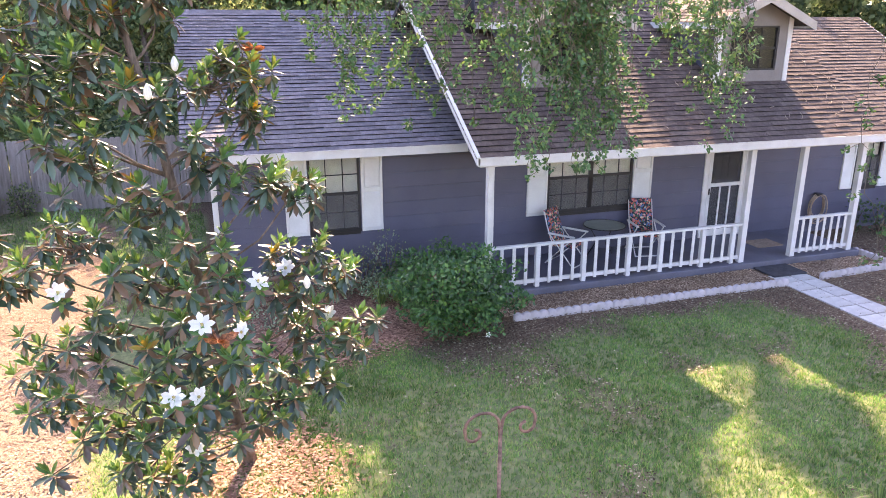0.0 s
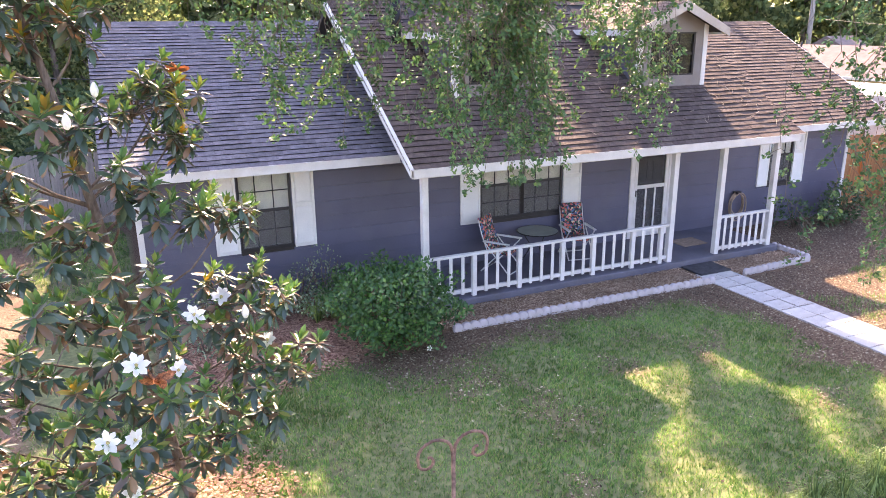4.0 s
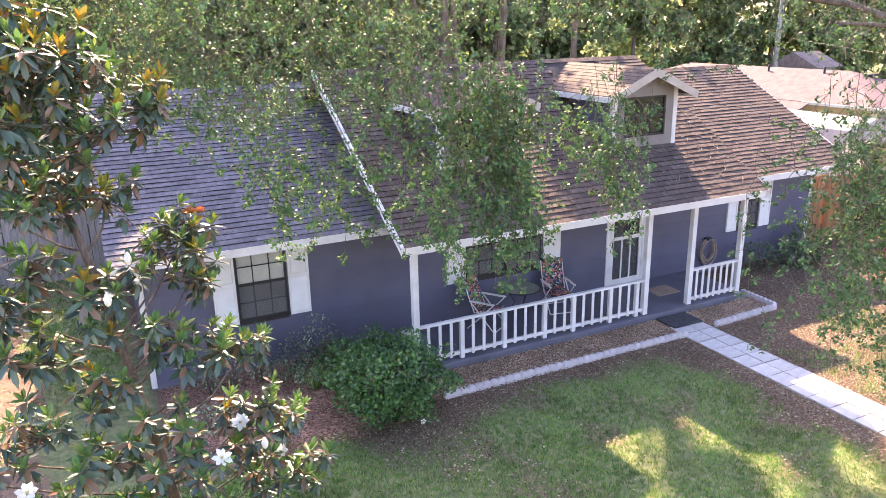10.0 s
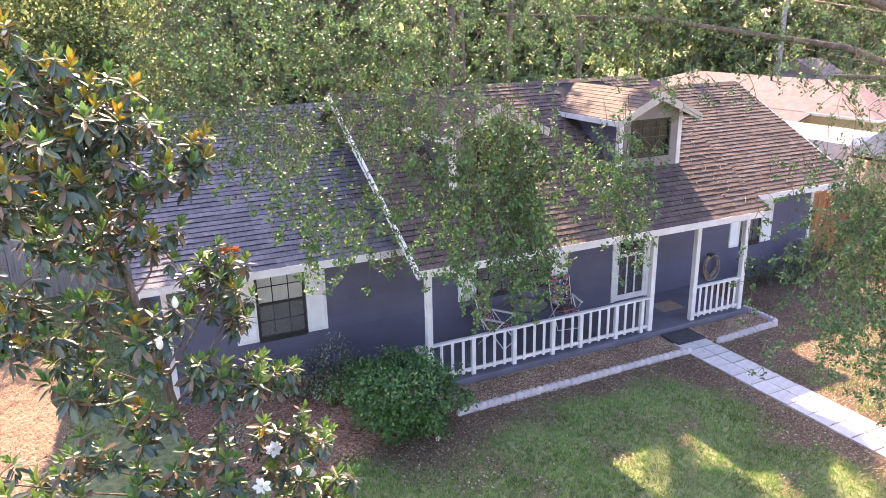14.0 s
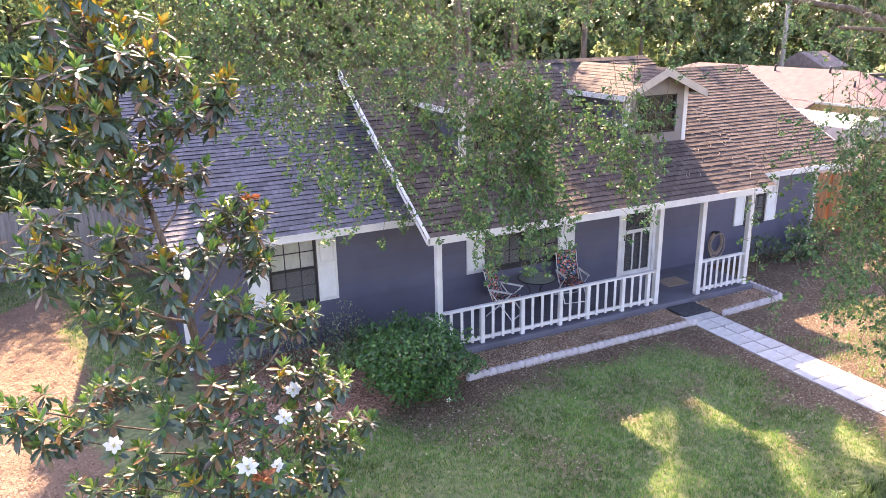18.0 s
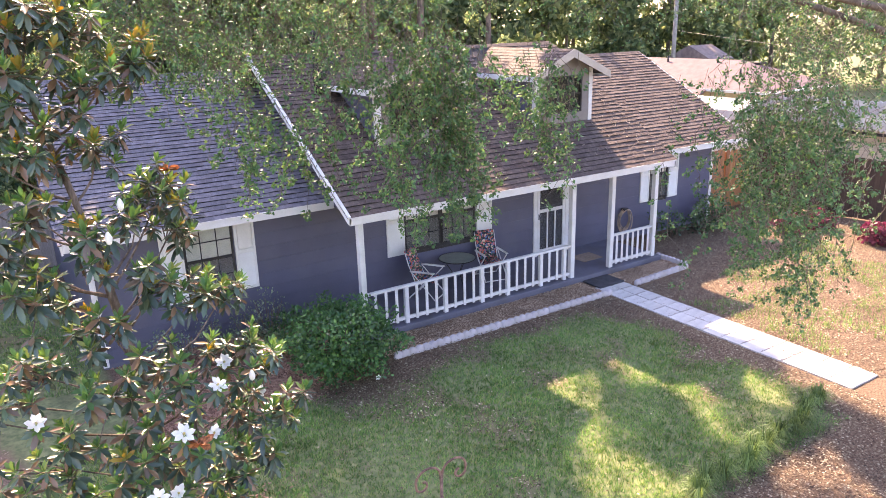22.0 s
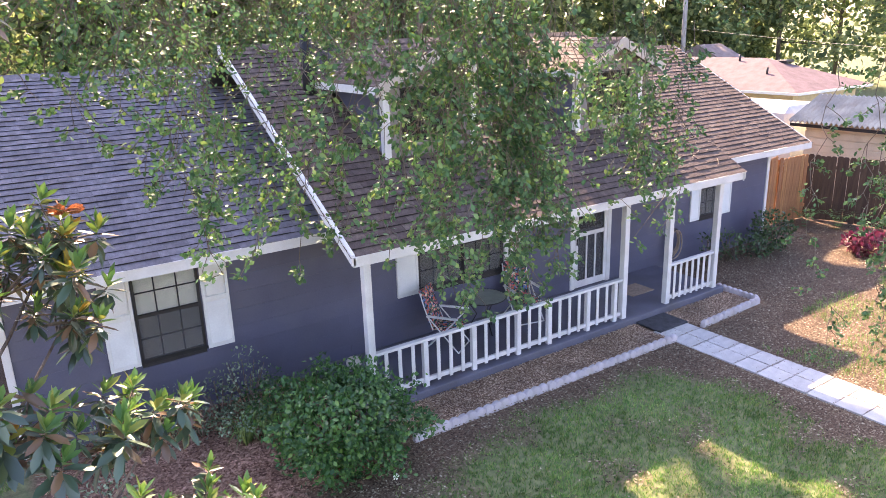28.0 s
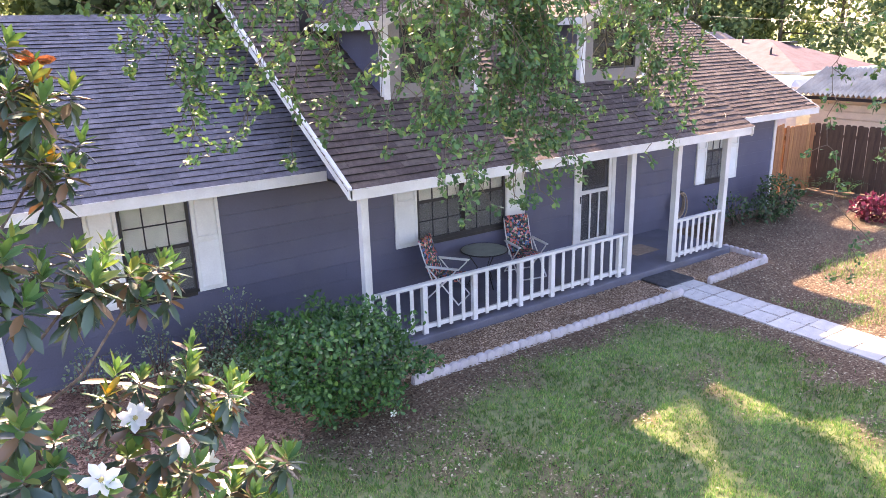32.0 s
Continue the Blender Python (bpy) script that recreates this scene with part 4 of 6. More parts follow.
# ends of the limbs: place and spread of the bunch of whorls there
CROWN_TOP = ((-10.55, -4.1, 6.1, 0.33), (-10.25, -4.2, 5.85, 0.33), (-9.95, -4.3, 5.8, 0.27), (-10.8, -4.2, 5.7, 0.33), (-9.55, -4.3, 5.52, 0.17), (-11.02, -4.3, 5.28, 0.2), (-10.5, -4.4, 5.4, 0.33),
             (-9.95, -4.4, 5.25, 0.25), (-10.85, -4.2, 4.85, 0.25), (-11.1, -4.2, 4.5, 0.2), (-10.4, -4.3, 4.85, 0.25), (-9.85, -4.2, 4.75, 0.17))
CROWN_MID = ((-11.3, -4.1, 4.12, 0.2), (-10.92, -4.4, 4.0, 0.23), (-10.5, -4.3, 4.2, 0.18), (-10.05, -4.5, 3.95, 0.27), (-9.5, -3.7, 4.05, 0.22), (-9.17, -3.4, 4.18, 0.17), (-9.2, -3.7, 3.75, 0.18),
             (-10.6, -4.5, 3.5, 0.25), (-9.6, -4.5, 3.45, 0.25), (-10.1, -4.5, 3.1, 0.25), (-9.1, -4.2, 3.2, 0.2), (-8.85, -4.1, 3.05, 0.14), (-11.55, -4.6, 2.95, 0.16), (-11.27, -4.65, 2.6, 0.2), (-10.75, -4.6, 2.85, 0.22))
CROWN_LOW = ((-10.2, -4.7, 2.5, 0.28), (-9.5, -4.8, 2.5, 0.28), (-8.95, -4.4, 2.4, 0.22), (-8.45, -4.2, 2.2, 0.18), (-8.35, -4.2, 1.6, 0.18), (-8.9, -4.5, 1.8, 0.27), (-9.5, -4.9, 1.9, 0.3), (-10.1, -4.9, 1.9, 0.3),
             (-10.75, -4.8, 2.0, 0.28), (-11.0, -4.7, 1.55, 0.22), (-10.5, -4.9, 1.35, 0.3), (-9.95, -5.0, 1.35, 0.26), (-9.2, -4.7, 1.25, 0.27), (-10.45, -4.6, 0.75, 0.27), (-10.0, -4.8, 0.75, 0.18), (-8.75, -4.4, 1.2, 0.17))
FLOWERS = ((-10.81, -4.98, 2.55, 1), (-9.33, -5.24, 2.57, 0), (-9.02, -4.36, 2.36, 1), (-8.6, -4.06, 1.74, 1), (-9.77, -5.7, 2.44, 0), (-10.03, -5.58, 1.83, 0),
           (-9.85, -5.5, 1.76, 2), (-9.95, -5.1, 1.08, 1), (-9.5, -5.6, 2.3, 2))
mr2 = random.Random(11)
whorls, limbs = [], []


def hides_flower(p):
    """Whether a whorl would crowd a flower or stand between it and the camera."""
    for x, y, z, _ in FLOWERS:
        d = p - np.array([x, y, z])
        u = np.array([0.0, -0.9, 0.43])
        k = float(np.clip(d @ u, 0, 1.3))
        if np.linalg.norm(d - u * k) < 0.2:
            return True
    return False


for x, y, z, spread in CROWN_TOP + CROWN_MID + CROWN_LOW:
    mine = []
    c = np.array([x, y, z])
    for _ in range(90):
        if len(mine) >= round(38 * spread + 1.5):
            break
        p = c + np.array([mr2.gauss(0, 0.62), mr2.gauss(0, 0.75), mr2.gauss(0, 0.5)]) * spread
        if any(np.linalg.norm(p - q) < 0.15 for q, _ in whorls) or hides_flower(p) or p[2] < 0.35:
            continue
        o = p - axis_at(p[2])
        o = o / (np.linalg.norm(o) + 0.05)
        out = np.array([0.45 * o[0], 0.45 * o[1], 0.9 + 0.3 * mr2.random()])
        whorls.append((p, out))
        mine.append(p)
    limbs.append((c, mine))

WHORL = []
for k in range(12):
    m1, m2 = 8 + k % 3, 12 + k % 4
    n = m1 + m2
    az = np.arange(n) * 2.4 + k
    el = np.radians(np.concatenate([np.linspace(76, 24, m1), np.linspace(2, -66, m2)]) + rng.normal(0, 8, n))
    d = np.stack([np.cos(az) * np.cos(el), np.sin(az) * np.cos(el), np.sin(el)], -1)
    up = np.tile([0, 0, 1.0], (n, 1)) + 0.3 * unit(n)
    L = np.concatenate([rng.uniform(0.12, 0.19, m1), rng.uniform(0.15, 0.23, m2)])
    c = np.stack([0 * az, 0 * az, np.concatenate([np.linspace(0.05, 0.0, m1), np.linspace(-0.01, -0.1, m2)])], -1)
    WHORL.append(leaf_mesh("leaf_whorl", leaf_array(c, d, up, L, L * rng.uniform(0.29, 0.37, n), 0.2), MAG_NEW if k < 8 else MAG_GOLD, MAG_OLD, m1))
rest_v, rest_k = [], []
for n_, (p, out) in enumerate(whorls):
    q = Vector(out).to_track_quat("Z", "Y")
    k = mr2.randrange(8, 12) if mr2.random() < (0.7 if p[2] > 5.3 else 0.2 if p[2] > 3.6 else 0.05) else mr2.randrange(8)
    mw = Matrix.LocRotScale(Vector(p), q @ Euler((0, 0, mr2.uniform(0, 6.28))).to_quaternion(), Vector((1, 1, 1)) * mr2.uniform(0.64, 0.92))
    if n_ % 3 == 2:
        rest_v.append(np.array([mw @ v.co for v in WHORL[k].vertices]).reshape(-1, 6, 3))
        rest_k.append(np.array([f.material_index for f in WHORL[k].polygons])[::2])
        continue
    ob = new("leaf_whorl", WHORL[k])
    ob.parent = magnolia
    ob.matrix_parent_inverse = Matrix.Translation(-WORLD_AT[magnolia])
    ob.matrix_basis = mw
ob = new("leaf_mass", leaf_mesh("leaf_mass", np.concatenate(rest_v), MAG_NEW, MAG_OLD, np.concatenate(rest_k)))
WORLD_AT[ob] = Vector((0, 0, 0))
under(ob, magnolia)
ob["kind"] = "stuff"
for c, ps in limbs:
    base = axis_at(min(5.8, max(0.3, c[2] - 0.35 - 0.45 * np.hypot(*(c - axis_at(c[2]))[:2]))))
    mid = base * 0.45 + c * 0.55 + np.array([mr2.uniform(-0.06, 0.06), mr2.uniform(-0.06, 0.06), -0.09])
    bm = bmesh.new()
    tube(bm, [base, base * 0.75 + c * 0.25 + np.array([0, 0, -0.06]), mid, c], 0.015, 6, 0.007)
    for p in ps:
        tube(bm, [c * 0.7 + mid * 0.3, (c + p) / 2 + np.array([0, 0, -0.03]), p], 0.008, 4, 0.005)
    part("limb", bm, BARK, magnolia)


def flower_mesh(open_):
    """Six to seven spoon-shaped petals, cupped, with room between their tips."""
    n = 7
    az = np.arange(n) * 2 * np.pi / n + (np.arange(n) % 2) * 0.12
    el = np.radians(np.where(np.arange(n) % 2, open_, open_ + 14.0))
    d = np.stack([np.cos(az) * np.cos(el), np.sin(az) * np.cos(el), np.sin(el)], -1)
    up = np.stack([-np.cos(az) * np.sin(el), -np.sin(az) * np.sin(el), np.cos(el)], -1)
    L = rng.uniform(0.085, 0.115, n)
    return leaf_mesh("petal_ring", leaf_array(d * 0.008, d, up, L, L * 0.56, 0.16), PETAL)


PET = [flower_mesh(a) for a in (4, 18, 34)]
CORE = mat("flower_core", (0.5, 0.42, 0.16), 0.7, var=0.1, bump=0.1)
for x, y, z, k in FLOWERS:
    ob = new("flower", PET[k])
    ob.parent = magnolia
    ob["label"] = "open white magnolia flower"
    ob.matrix_parent_inverse = Matrix.Translation(-WORLD_AT[magnolia])
    face = Vector((mr2.uniform(-0.3, 0.3), -0.75, 0.7)).to_track_quat("Z", "Y")
    ob.matrix_basis = Matrix.LocRotScale(Vector((x, y, z)), face, Vector((1, 1, 1)) * mr2.uniform(0.8, 1.0))
    core = bmesh.new()
    bmesh.ops.create_icosphere(core, subdivisions=1, radius=0.014)
    bmesh.ops.scale(core, vec=(1, 1, 1.8), verts=core.verts)
    co = new("flower_core", mesh_of(core))
    co.data.materials.append(CORE)
    co.parent = ob
    co.location = (0, 0, 0.02)
    # whorl of leaves behind the flower
    wh = new("leaf_whorl", WHORL[mr2.randrange(8)])
    wh.parent = magnolia
    wh.matrix_parent_inverse = Matrix.Translation(-WORLD_AT[magnolia])
    wh.matrix_basis = Matrix.LocRotScale(Vector((x, y + 0.05, z - 0.1)), face, Vector((1, 1, 1)) * 0.75)
for x, y, z in ((-9.8, -4.5, 4.23), (-10.0, -4.95, 4.05), (-8.9, -4.9, 2.4)):
    bm = bmesh.new()
    bmesh.ops.create_uvsphere(bm, u_segments=10, v_segments=8, radius=0.032)
    for v in bm.verts:
        v.co.z *= 1.9
        if v.co.z > 0:
            v.co.x *= 1 - v.co.z * 6
            v.co.y *= 1 - v.co.z * 6
    bmesh.ops.translate(bm, vec=(x, y, z), verts=bm.verts)
    part("flower_bud", bm, PETAL, magnolia, "closed pale flower bud")
for x, y, z in ((-9.1, -3.36, 4.3), (-9.66, -5.72, 2.3)):
    n = 14
    d = unit(n)
    d[:, 2] = np.abs(d[:, 2]) * 0.4
    L = rng.uniform(0.09, 0.16, n)
    ob = new("withered_flower", leaf_mesh("withered_flower", leaf_array(np.tile([x, y, z], (n, 1)), d, unit(n), L, L * 0.4, 0.3), DEAD))
    under(ob, magnolia)
    ob["label"] = "rust-orange withered flower"

# live oak: limbs from a trunk beside the walk's end, with hanging twigs in front of the house
OAK = (2.6, -9.6)
oak = thing("live_oak", "live oak with long hanging twigs of small green leaves", "tree", (*OAK, 0))
bm = bmesh.new()
tube(bm, [(2.6, -9.6, -0.2), (2.55, -9.5, 1.2), (2.3, -9.2, 2.6), (1.9, -8.8, 3.8)], 0.42, 14, 0.32)
part("trunk", bm, BARK, oak, "thick grey oak trunk")
OAK_LIMBS = {"a": [(1.9, -8.8, 3.7), (0.2, -7.0, 5.6), (-2.2, -5.2, 6.9), (-4.8, -4.0, 7.4), (-7.2, -3.2, 7.6), (-9.2, -2.6, 7.7)],
         "b": [(1.9, -8.8, 3.7), (0.4, -6.6, 5.2), (-1.2, -4.6, 6.2), (-3.0, -3.0, 6.6), (-5.2, -2.4, 6.7)],
         "c": [(1.9, -8.8, 3.7), (2.2, -6.6, 5.4), (2.4, -4.0, 6.4), (2.0, -1.2, 6.9)],
         "d": [(0.2, -7.0, 5.5), (-1.5, -6.2, 5.9), (-3.0, -5.8, 6.0)]}
for pts in OAK_LIMBS.values():
    bm = bmesh.new()
    tube(bm, pts, 0.07, 8, 0.015)
    part("limb", bm, BARK, oak)


def spray(r, cs, ds, tw, top, low, sway=0.16, gap=0.15, reach=(0.16, 0.42)):
    """One drooping stem from top down to low; side shoots along it carry bunches of small leaves."""
    top, low = np.array(top, float), np.array(low, float)
    n = max(2, int(np.linalg.norm(top - low) / gap))
    bow = r.normal(0, sway, 3) * np.array([1, 1, 0.3])
    prev = top
    for i in range(1, n + 1):
        f = i / n
        q = top * (1 - f) + low * f + bow * math.sin(math.pi * f) + r.normal(0, 0.035, 3)
        tw.append((prev, q))
        prev = q
        a = r.uniform(0, 2 * math.pi)
        ln = r.uniform(*reach) * (1 - 0.5 * f)
        slope = r.uniform(-0.9, 0.15)
        e = q
        for k in range(3):
            b = e
            slope -= 0.18
            a += r.normal(0, 0.35)
            e = b + np.array([math.cos(a), math.sin(a), slope]) * ln / 3
            tw.append((b, e))
            m = (r.integers(0, 3), r.integers(1, 5), r.integers(9, 17))[k]
            g = r.random((m, 1)) ** (0.7 if k < 2 else 0.35)
            cs.append(b * (1 - g) + e * g + r.normal(0, 0.022, (m, 3)))
            ds.append(r.normal(size=(m, 3)) * 0.85 + np.array([math.cos(a), math.sin(a), slope]) * 0.8)


def oak_leaves(r, cs, ds, size):
    c, d = np.concatenate(cs), np.concatenate(ds)
    L = r.uniform(*size, len(c))
    nrm = r.normal(size=(len(c), 3)) * 0.8 + np.array([0, -0.35, 0.9])
    return leaf_array(c, d, nrm, L, L * 0.6, 0.13)


def twig_mesh(tw, w=0.0032):
    a = np.array([t[0] for t in tw])
    b = np.array([t[1] for t in tw])
    d = b - a
    s = np.cross(d, [0.3, -1.0, 0.1])
    s /= np.linalg.norm(s, axis=1, keepdims=True) + 1e-9
    u = np.cross(d, s)
    u /= np.linalg.norm(u, axis=1, keepdims=True) + 1e-9
    q = [np.stack([a + s * w, a - s * w * 0.5 + u * w, b - s * w * 0.5 + u * w, b + s * w], 1), np.stack([a - s * w * 0.5 + u * w, a - s * w * 0.5 - u * w, b - s * w * 0.5 - u * w, b - s * w * 0.5 + u * w], 1)]
    return np.concatenate(q)


# hanging sprays: place across, height where they leave the crown, height of the tip, how many hang together
WING = ((-9.25, 5.9, 5.0, 3), (-8.85, 5.7, 4.65, 4), (-8.5, 5.3, 4.1, 4), (-8.3, 5.0, 3.8, 4), (-8.05, 4.9, 3.5, 5), (-7.8, 5.1, 4.1, 4), (-7.5, 4.95, 3.4, 5), (-7.1, 5.1, 3.6, 4), (-7.2, 4.5, 3.75, 2))
MIDDLE = ((-6.92, 5.5, 4.15, 4), (-6.95, 4.4, 3.5, 1), (-6.6, 5.6, 3.6, 5), (-6.45, 5.0, 3.2, 3), (-6.27, 5.6, 2.92, 5), (-6.05, 5.6, 3.1, 8), (-5.82, 5.7, 3.05, 8), (-5.58, 5.6, 2.96, 8), (-5.36, 5.3, 3.1, 6), (-5.2, 4.6, 3.05, 3))
TUFT = ((-5.05, 5.5, 4.45, 3), (-4.6, 5.1, 4.1, 4), (-4.38, 4.9, 4.12, 3), (-4.08, 5.4, 3.75, 6), (-3.96, 5.2, 3.32, 5), (-3.86, 4.6, 3.15, 4))
RIGHT_MASS = ((-2.85, 3.7, 2.55, 2), (-2.55, 4.6, 2.55, 5), (-2.25, 4.8, 2.3, 7), (-1.85, 4.9, 1.75, 7), (-1.45, 4.8, 1.55, 7), (-1.1, 4.7, 1.35, 7), (-0.6, 4.6, 1.3, 6), (-0.1, 4.5, 1.55, 5), (0.45, 4.3, 2.1, 4))


def crown_part(seed, sprays, reach=(0.1, 0.3), size=(0.034, 0.062), label="small green oak leaves on hanging twigs"):
    r = np.random.default_rng(seed)
    cs, ds, tw = [], [], []
    for top, low in sprays(r):
        spray(r, cs, ds, tw, top, low, reach=reach)
    ob = new("crown", leaf_mesh("crown", oak_leaves(r, cs, ds, size), OAK_LEAF))
    WORLD_AT[ob] = Vector((0, 0, 0))
    under(ob, oak)
    tagged(ob, label, kind="stuff")
    tb = fast_mesh("twig", twig_mesh(tw), 4, TWIG)
    under(tb, oak)
    tb["kind"] = "stuff"


def hung(rows, y, wx, wy, full=1.0):
    """Sprays round each row's place; some of them end well short of the tip."""
    def make(r):
        for x, zt, zl, n in rows:
            for k in range(round(n * full)):
                px, py = x + r.normal(0, wx), y(x) + r.normal(0, wy)
                short = (zt - zl) * (0 if k == 0 else 0.75 * r.random() ** 1.3)
                t = zt + r.uniform(-0.2, 0.35)
                l = min(zl + 0.08 + short, t - 0.3)
                yield (px + r.normal(0, 0.12), py + r.normal(0, 0.12), t), (px, py, l)
    return make


def over(n, x0, x1, y, wy, low, high):
    """Shorter sprays all through the upper crown."""
    def make(r):
        for _ in range(n):
            x = r.uniform(x0, x1)
            z = low(x) + (high - low(x)) * r.random()
            q = (x, y + r.normal(0, wy), z)
            a = r.uniform(0, 6.28)
            yield q, (q[0] + 0.3 * math.cos(a), q[1] + 0.3 * math.sin(a), z - r.uniform(0.25, 0.6))
    return make


crown_part(21, hung(WING, lambda x: -3.0 - 0.15 * (x + 9.0), 0.16, 0.32, 1.15))
crown_part(22, hung(MIDDLE, lambda x: -3.7, 0.06, 0.2, 1.6))
crown_part(23, hung(TUFT, lambda x: -3.65, 0.06, 0.16, 1.4))
crown_part(24, hung(RIGHT_MASS, lambda x: -5.9 + 0.25 * (x + 2), 0.22, 0.4, 1.7))
crown_part(25, over(520, -9.7, -6.2, -2.7, 0.6, lambda x: 5.45 if x > -8.8 else 5.75, 7.3), (0.15, 0.4), (0.026, 0.046))
crown_part(26, over(150, -6.6, -3.6, -3.4, 0.5, lambda x: 6.25, 7.5), (0.15, 0.35), (0.026, 0.046))
crown_part(27, over(230, -3.8, 3.2, -4.0, 0.8, lambda x: 6.1 + 0.4 * math.sin(2.3 * x), 7.7), (0.15, 0.4), (0.026, 0.046))
crown_part(28, over(200, -2.6, 1.0, -5.8, 0.45, lambda x: 4.4, 6.6), (0.15, 0.4), (0.026, 0.046))

# woods behind and beside the house


def tree(name, label, x, y, h, r, seed, n=5000, leaf=(0.12, 0.22), material=None, low=0.3, trunk_r=0.2):
    rr = np.random.default_rng(seed)
    t = thing(name, label, "tree", (x, y, 0), "woods")
    bm = bmesh.new()
    lean = rr.normal(0, 0.03 * h, 2)
    tube(bm, [(x, y, -0.2), (x + lean[0] * 0.4, y + lean[1] * 0.4, h * 0.35), (x + lean[0], y + lean[1], h * 0.85)], trunk_r, 9, trunk_r * 0.3)
    part("trunk", bm, BARK, t)
    cs = []
    m = 120 if n > 10000 else 26
    for i in range(m):
        z = h * (low + (1 - low) * ((i + 0.5) / m if n > 10000 else rr.random() ** 0.8))
        f = (z / h - low) / (1 - low)
        rad = r * (1 - (0.5 * f ** 4 if n > 10000 else 0.75 * f ** 1.6)) * math.sqrt(rr.random())
        a = rr.random() * 6.28
        c = np.array([x + lean[0] * z / h + rad * math.cos(a), y + lean[1] * z / h + rad * math.sin(a), z])
        if i % 3 == 0:
            bm = bmesh.new()
            zb = max(h * 0.2, z - rad * 0.6 - 0.4)
            tube(bm, [(x + lean[0] * zb / h, y + lean[1] * zb / h, zb), tuple(c)], trunk_r * 0.35, 5, trunk_r * 0.08)
            part("limb", bm, BARK, t)
        k = n // m
        s = r * (rr.uniform(0.3, 0.5) if n > 10000 else rr.uniform(0.2, 0.42))
        p = rr.normal(size=(k, 3))
        p /= np.linalg.norm(p, axis=1, keepdims=True)
        cs.append(c + p * s * (0.4 + 0.6 * rr.random((k, 1))) * np.array([1, 1, 0.75]))
    c = np.concatenate(cs)
    L = rr.uniform(*leaf, len(c))
    v = leaf_array(c, rr.normal(size=c.shape), rr.normal(size=c.shape) + np.array([0, 0, 0.6]), L, L * 0.6, 0.12)
    ob = new("crown", leaf_mesh("crown", v, material or FAR_LEAF))
    WORLD_AT[ob] = Vector((0, 0, 0))
    under(ob, t)
    ob["kind"] = "stuff"
    return t


# shade trees behind the house first, then the dark woods and an arc closing the view
# near ones are added to shape the shade on roof, drive and lawn
TREES = [(-5.0, 15, 13.5, 2.0, 0), (-3.3, 15.5, 13.9, 2.5, 0), (-0.7, 15, 20, 1.9, 0), (-9.6, 16, 8.6, 3.0, 3), (-12.6, 15.5, 10.5, 3.0, 3), (4.0, 17, 21, 0.9, 2), (2.6, 15, 22, 2.6, 2), (5.4, 15.5, 21, 1.1, 2),
         (-19, 15, 13, 3.6, 1), (-14.8, 17, 15, 2.4, 1), (-17.5, 12.5, 4.5, 2.0, 1), (-24, 20, 15, 4.5, 1), (-21, 11, 10, 3.2, 1), (-20, 19, 14, 4, 1), (-25.5, 14, 12, 4, 1), (-14, 13, 8, 2.6, 1), (-11, 13.5, 5.5, 2.3, 1), (-19.6, 17.5, 12, 2.6, 1), (-13, 18.5, 12, 3.5, 1), (-22, 16, 12, 4, 1), (-9, 18, 9, 3, 1), (9.2, 15.5, 13, 1.1, 0), (2.0, 15.2, 17.6, 1.4, 4), (3.7, 15.6, 18.2, 1.2, 4)]
NEAR = len(TREES)
tr_ = random.Random(8)
for k in range(44):
    a_ = radians(130 - 2.7 * k)
    d_ = 34 + tr_.uniform(-3, 5)
    q_ = (-6 + d_ * math.cos(a_) * 1.25, -4 + d_ * math.sin(a_))
    if not (12 < q_[0] < 46 and 2 < q_[1] < 27):
        TREES.append((*q_, tr_.uniform(11, 14), tr_.uniform(3.6, 4.6), 0))
for k in range(11):
    TREES.append((13 + 3.6 * k, 29 + tr_.uniform(-1, 2), tr_.uniform(8, 11), tr_.uniform(2.8, 3.4), 0))
for k in range(30):
    a_ = radians(132 - 4.2 * k)
    d_ = 52 + tr_.uniform(-4, 6)
    TREES.append((-4 + d_ * math.cos(a_) * 1.2, -4 + d_ * math.sin(a_), tr_.uniform(16, 21), tr_.uniform(6, 7.5), 0))
for i, (x, y, h, r, dk) in enumerate(TREES):
    if dk == 3:
        n_, lf, lo_ = 17000, (0.1, 0.17), 0.1
    elif i < 5:
        n_, lf, lo_ = 24000, (0.27, 0.42), 0.08
    # crowns of kinds 2 and 4 sit out of view and dapple the light
    elif dk == 4:
        n_, lf, lo_ = 560, (0.14, 0.26), 0.6
    elif dk == 2:
        n_, lf, lo_ = 2100, (0.2, 0.34), 0.74
    elif i < NEAR:
        n_, lf, lo_ = (5500 if r > 1.5 else 2600), (0.14, 0.26), 0.15
    else:
        n_, lf, lo_ = 3600, (0.34, 0.6), 0.02
    tree("tree", "tall leafy tree in the dark woods" if dk == 1 else "tall green tree added behind the house for background and shade", x, y, h, r, 100 + i, n_, lf, DARK_LEAF if dk == 1 else FAR_LEAF, lo_, 0.2)


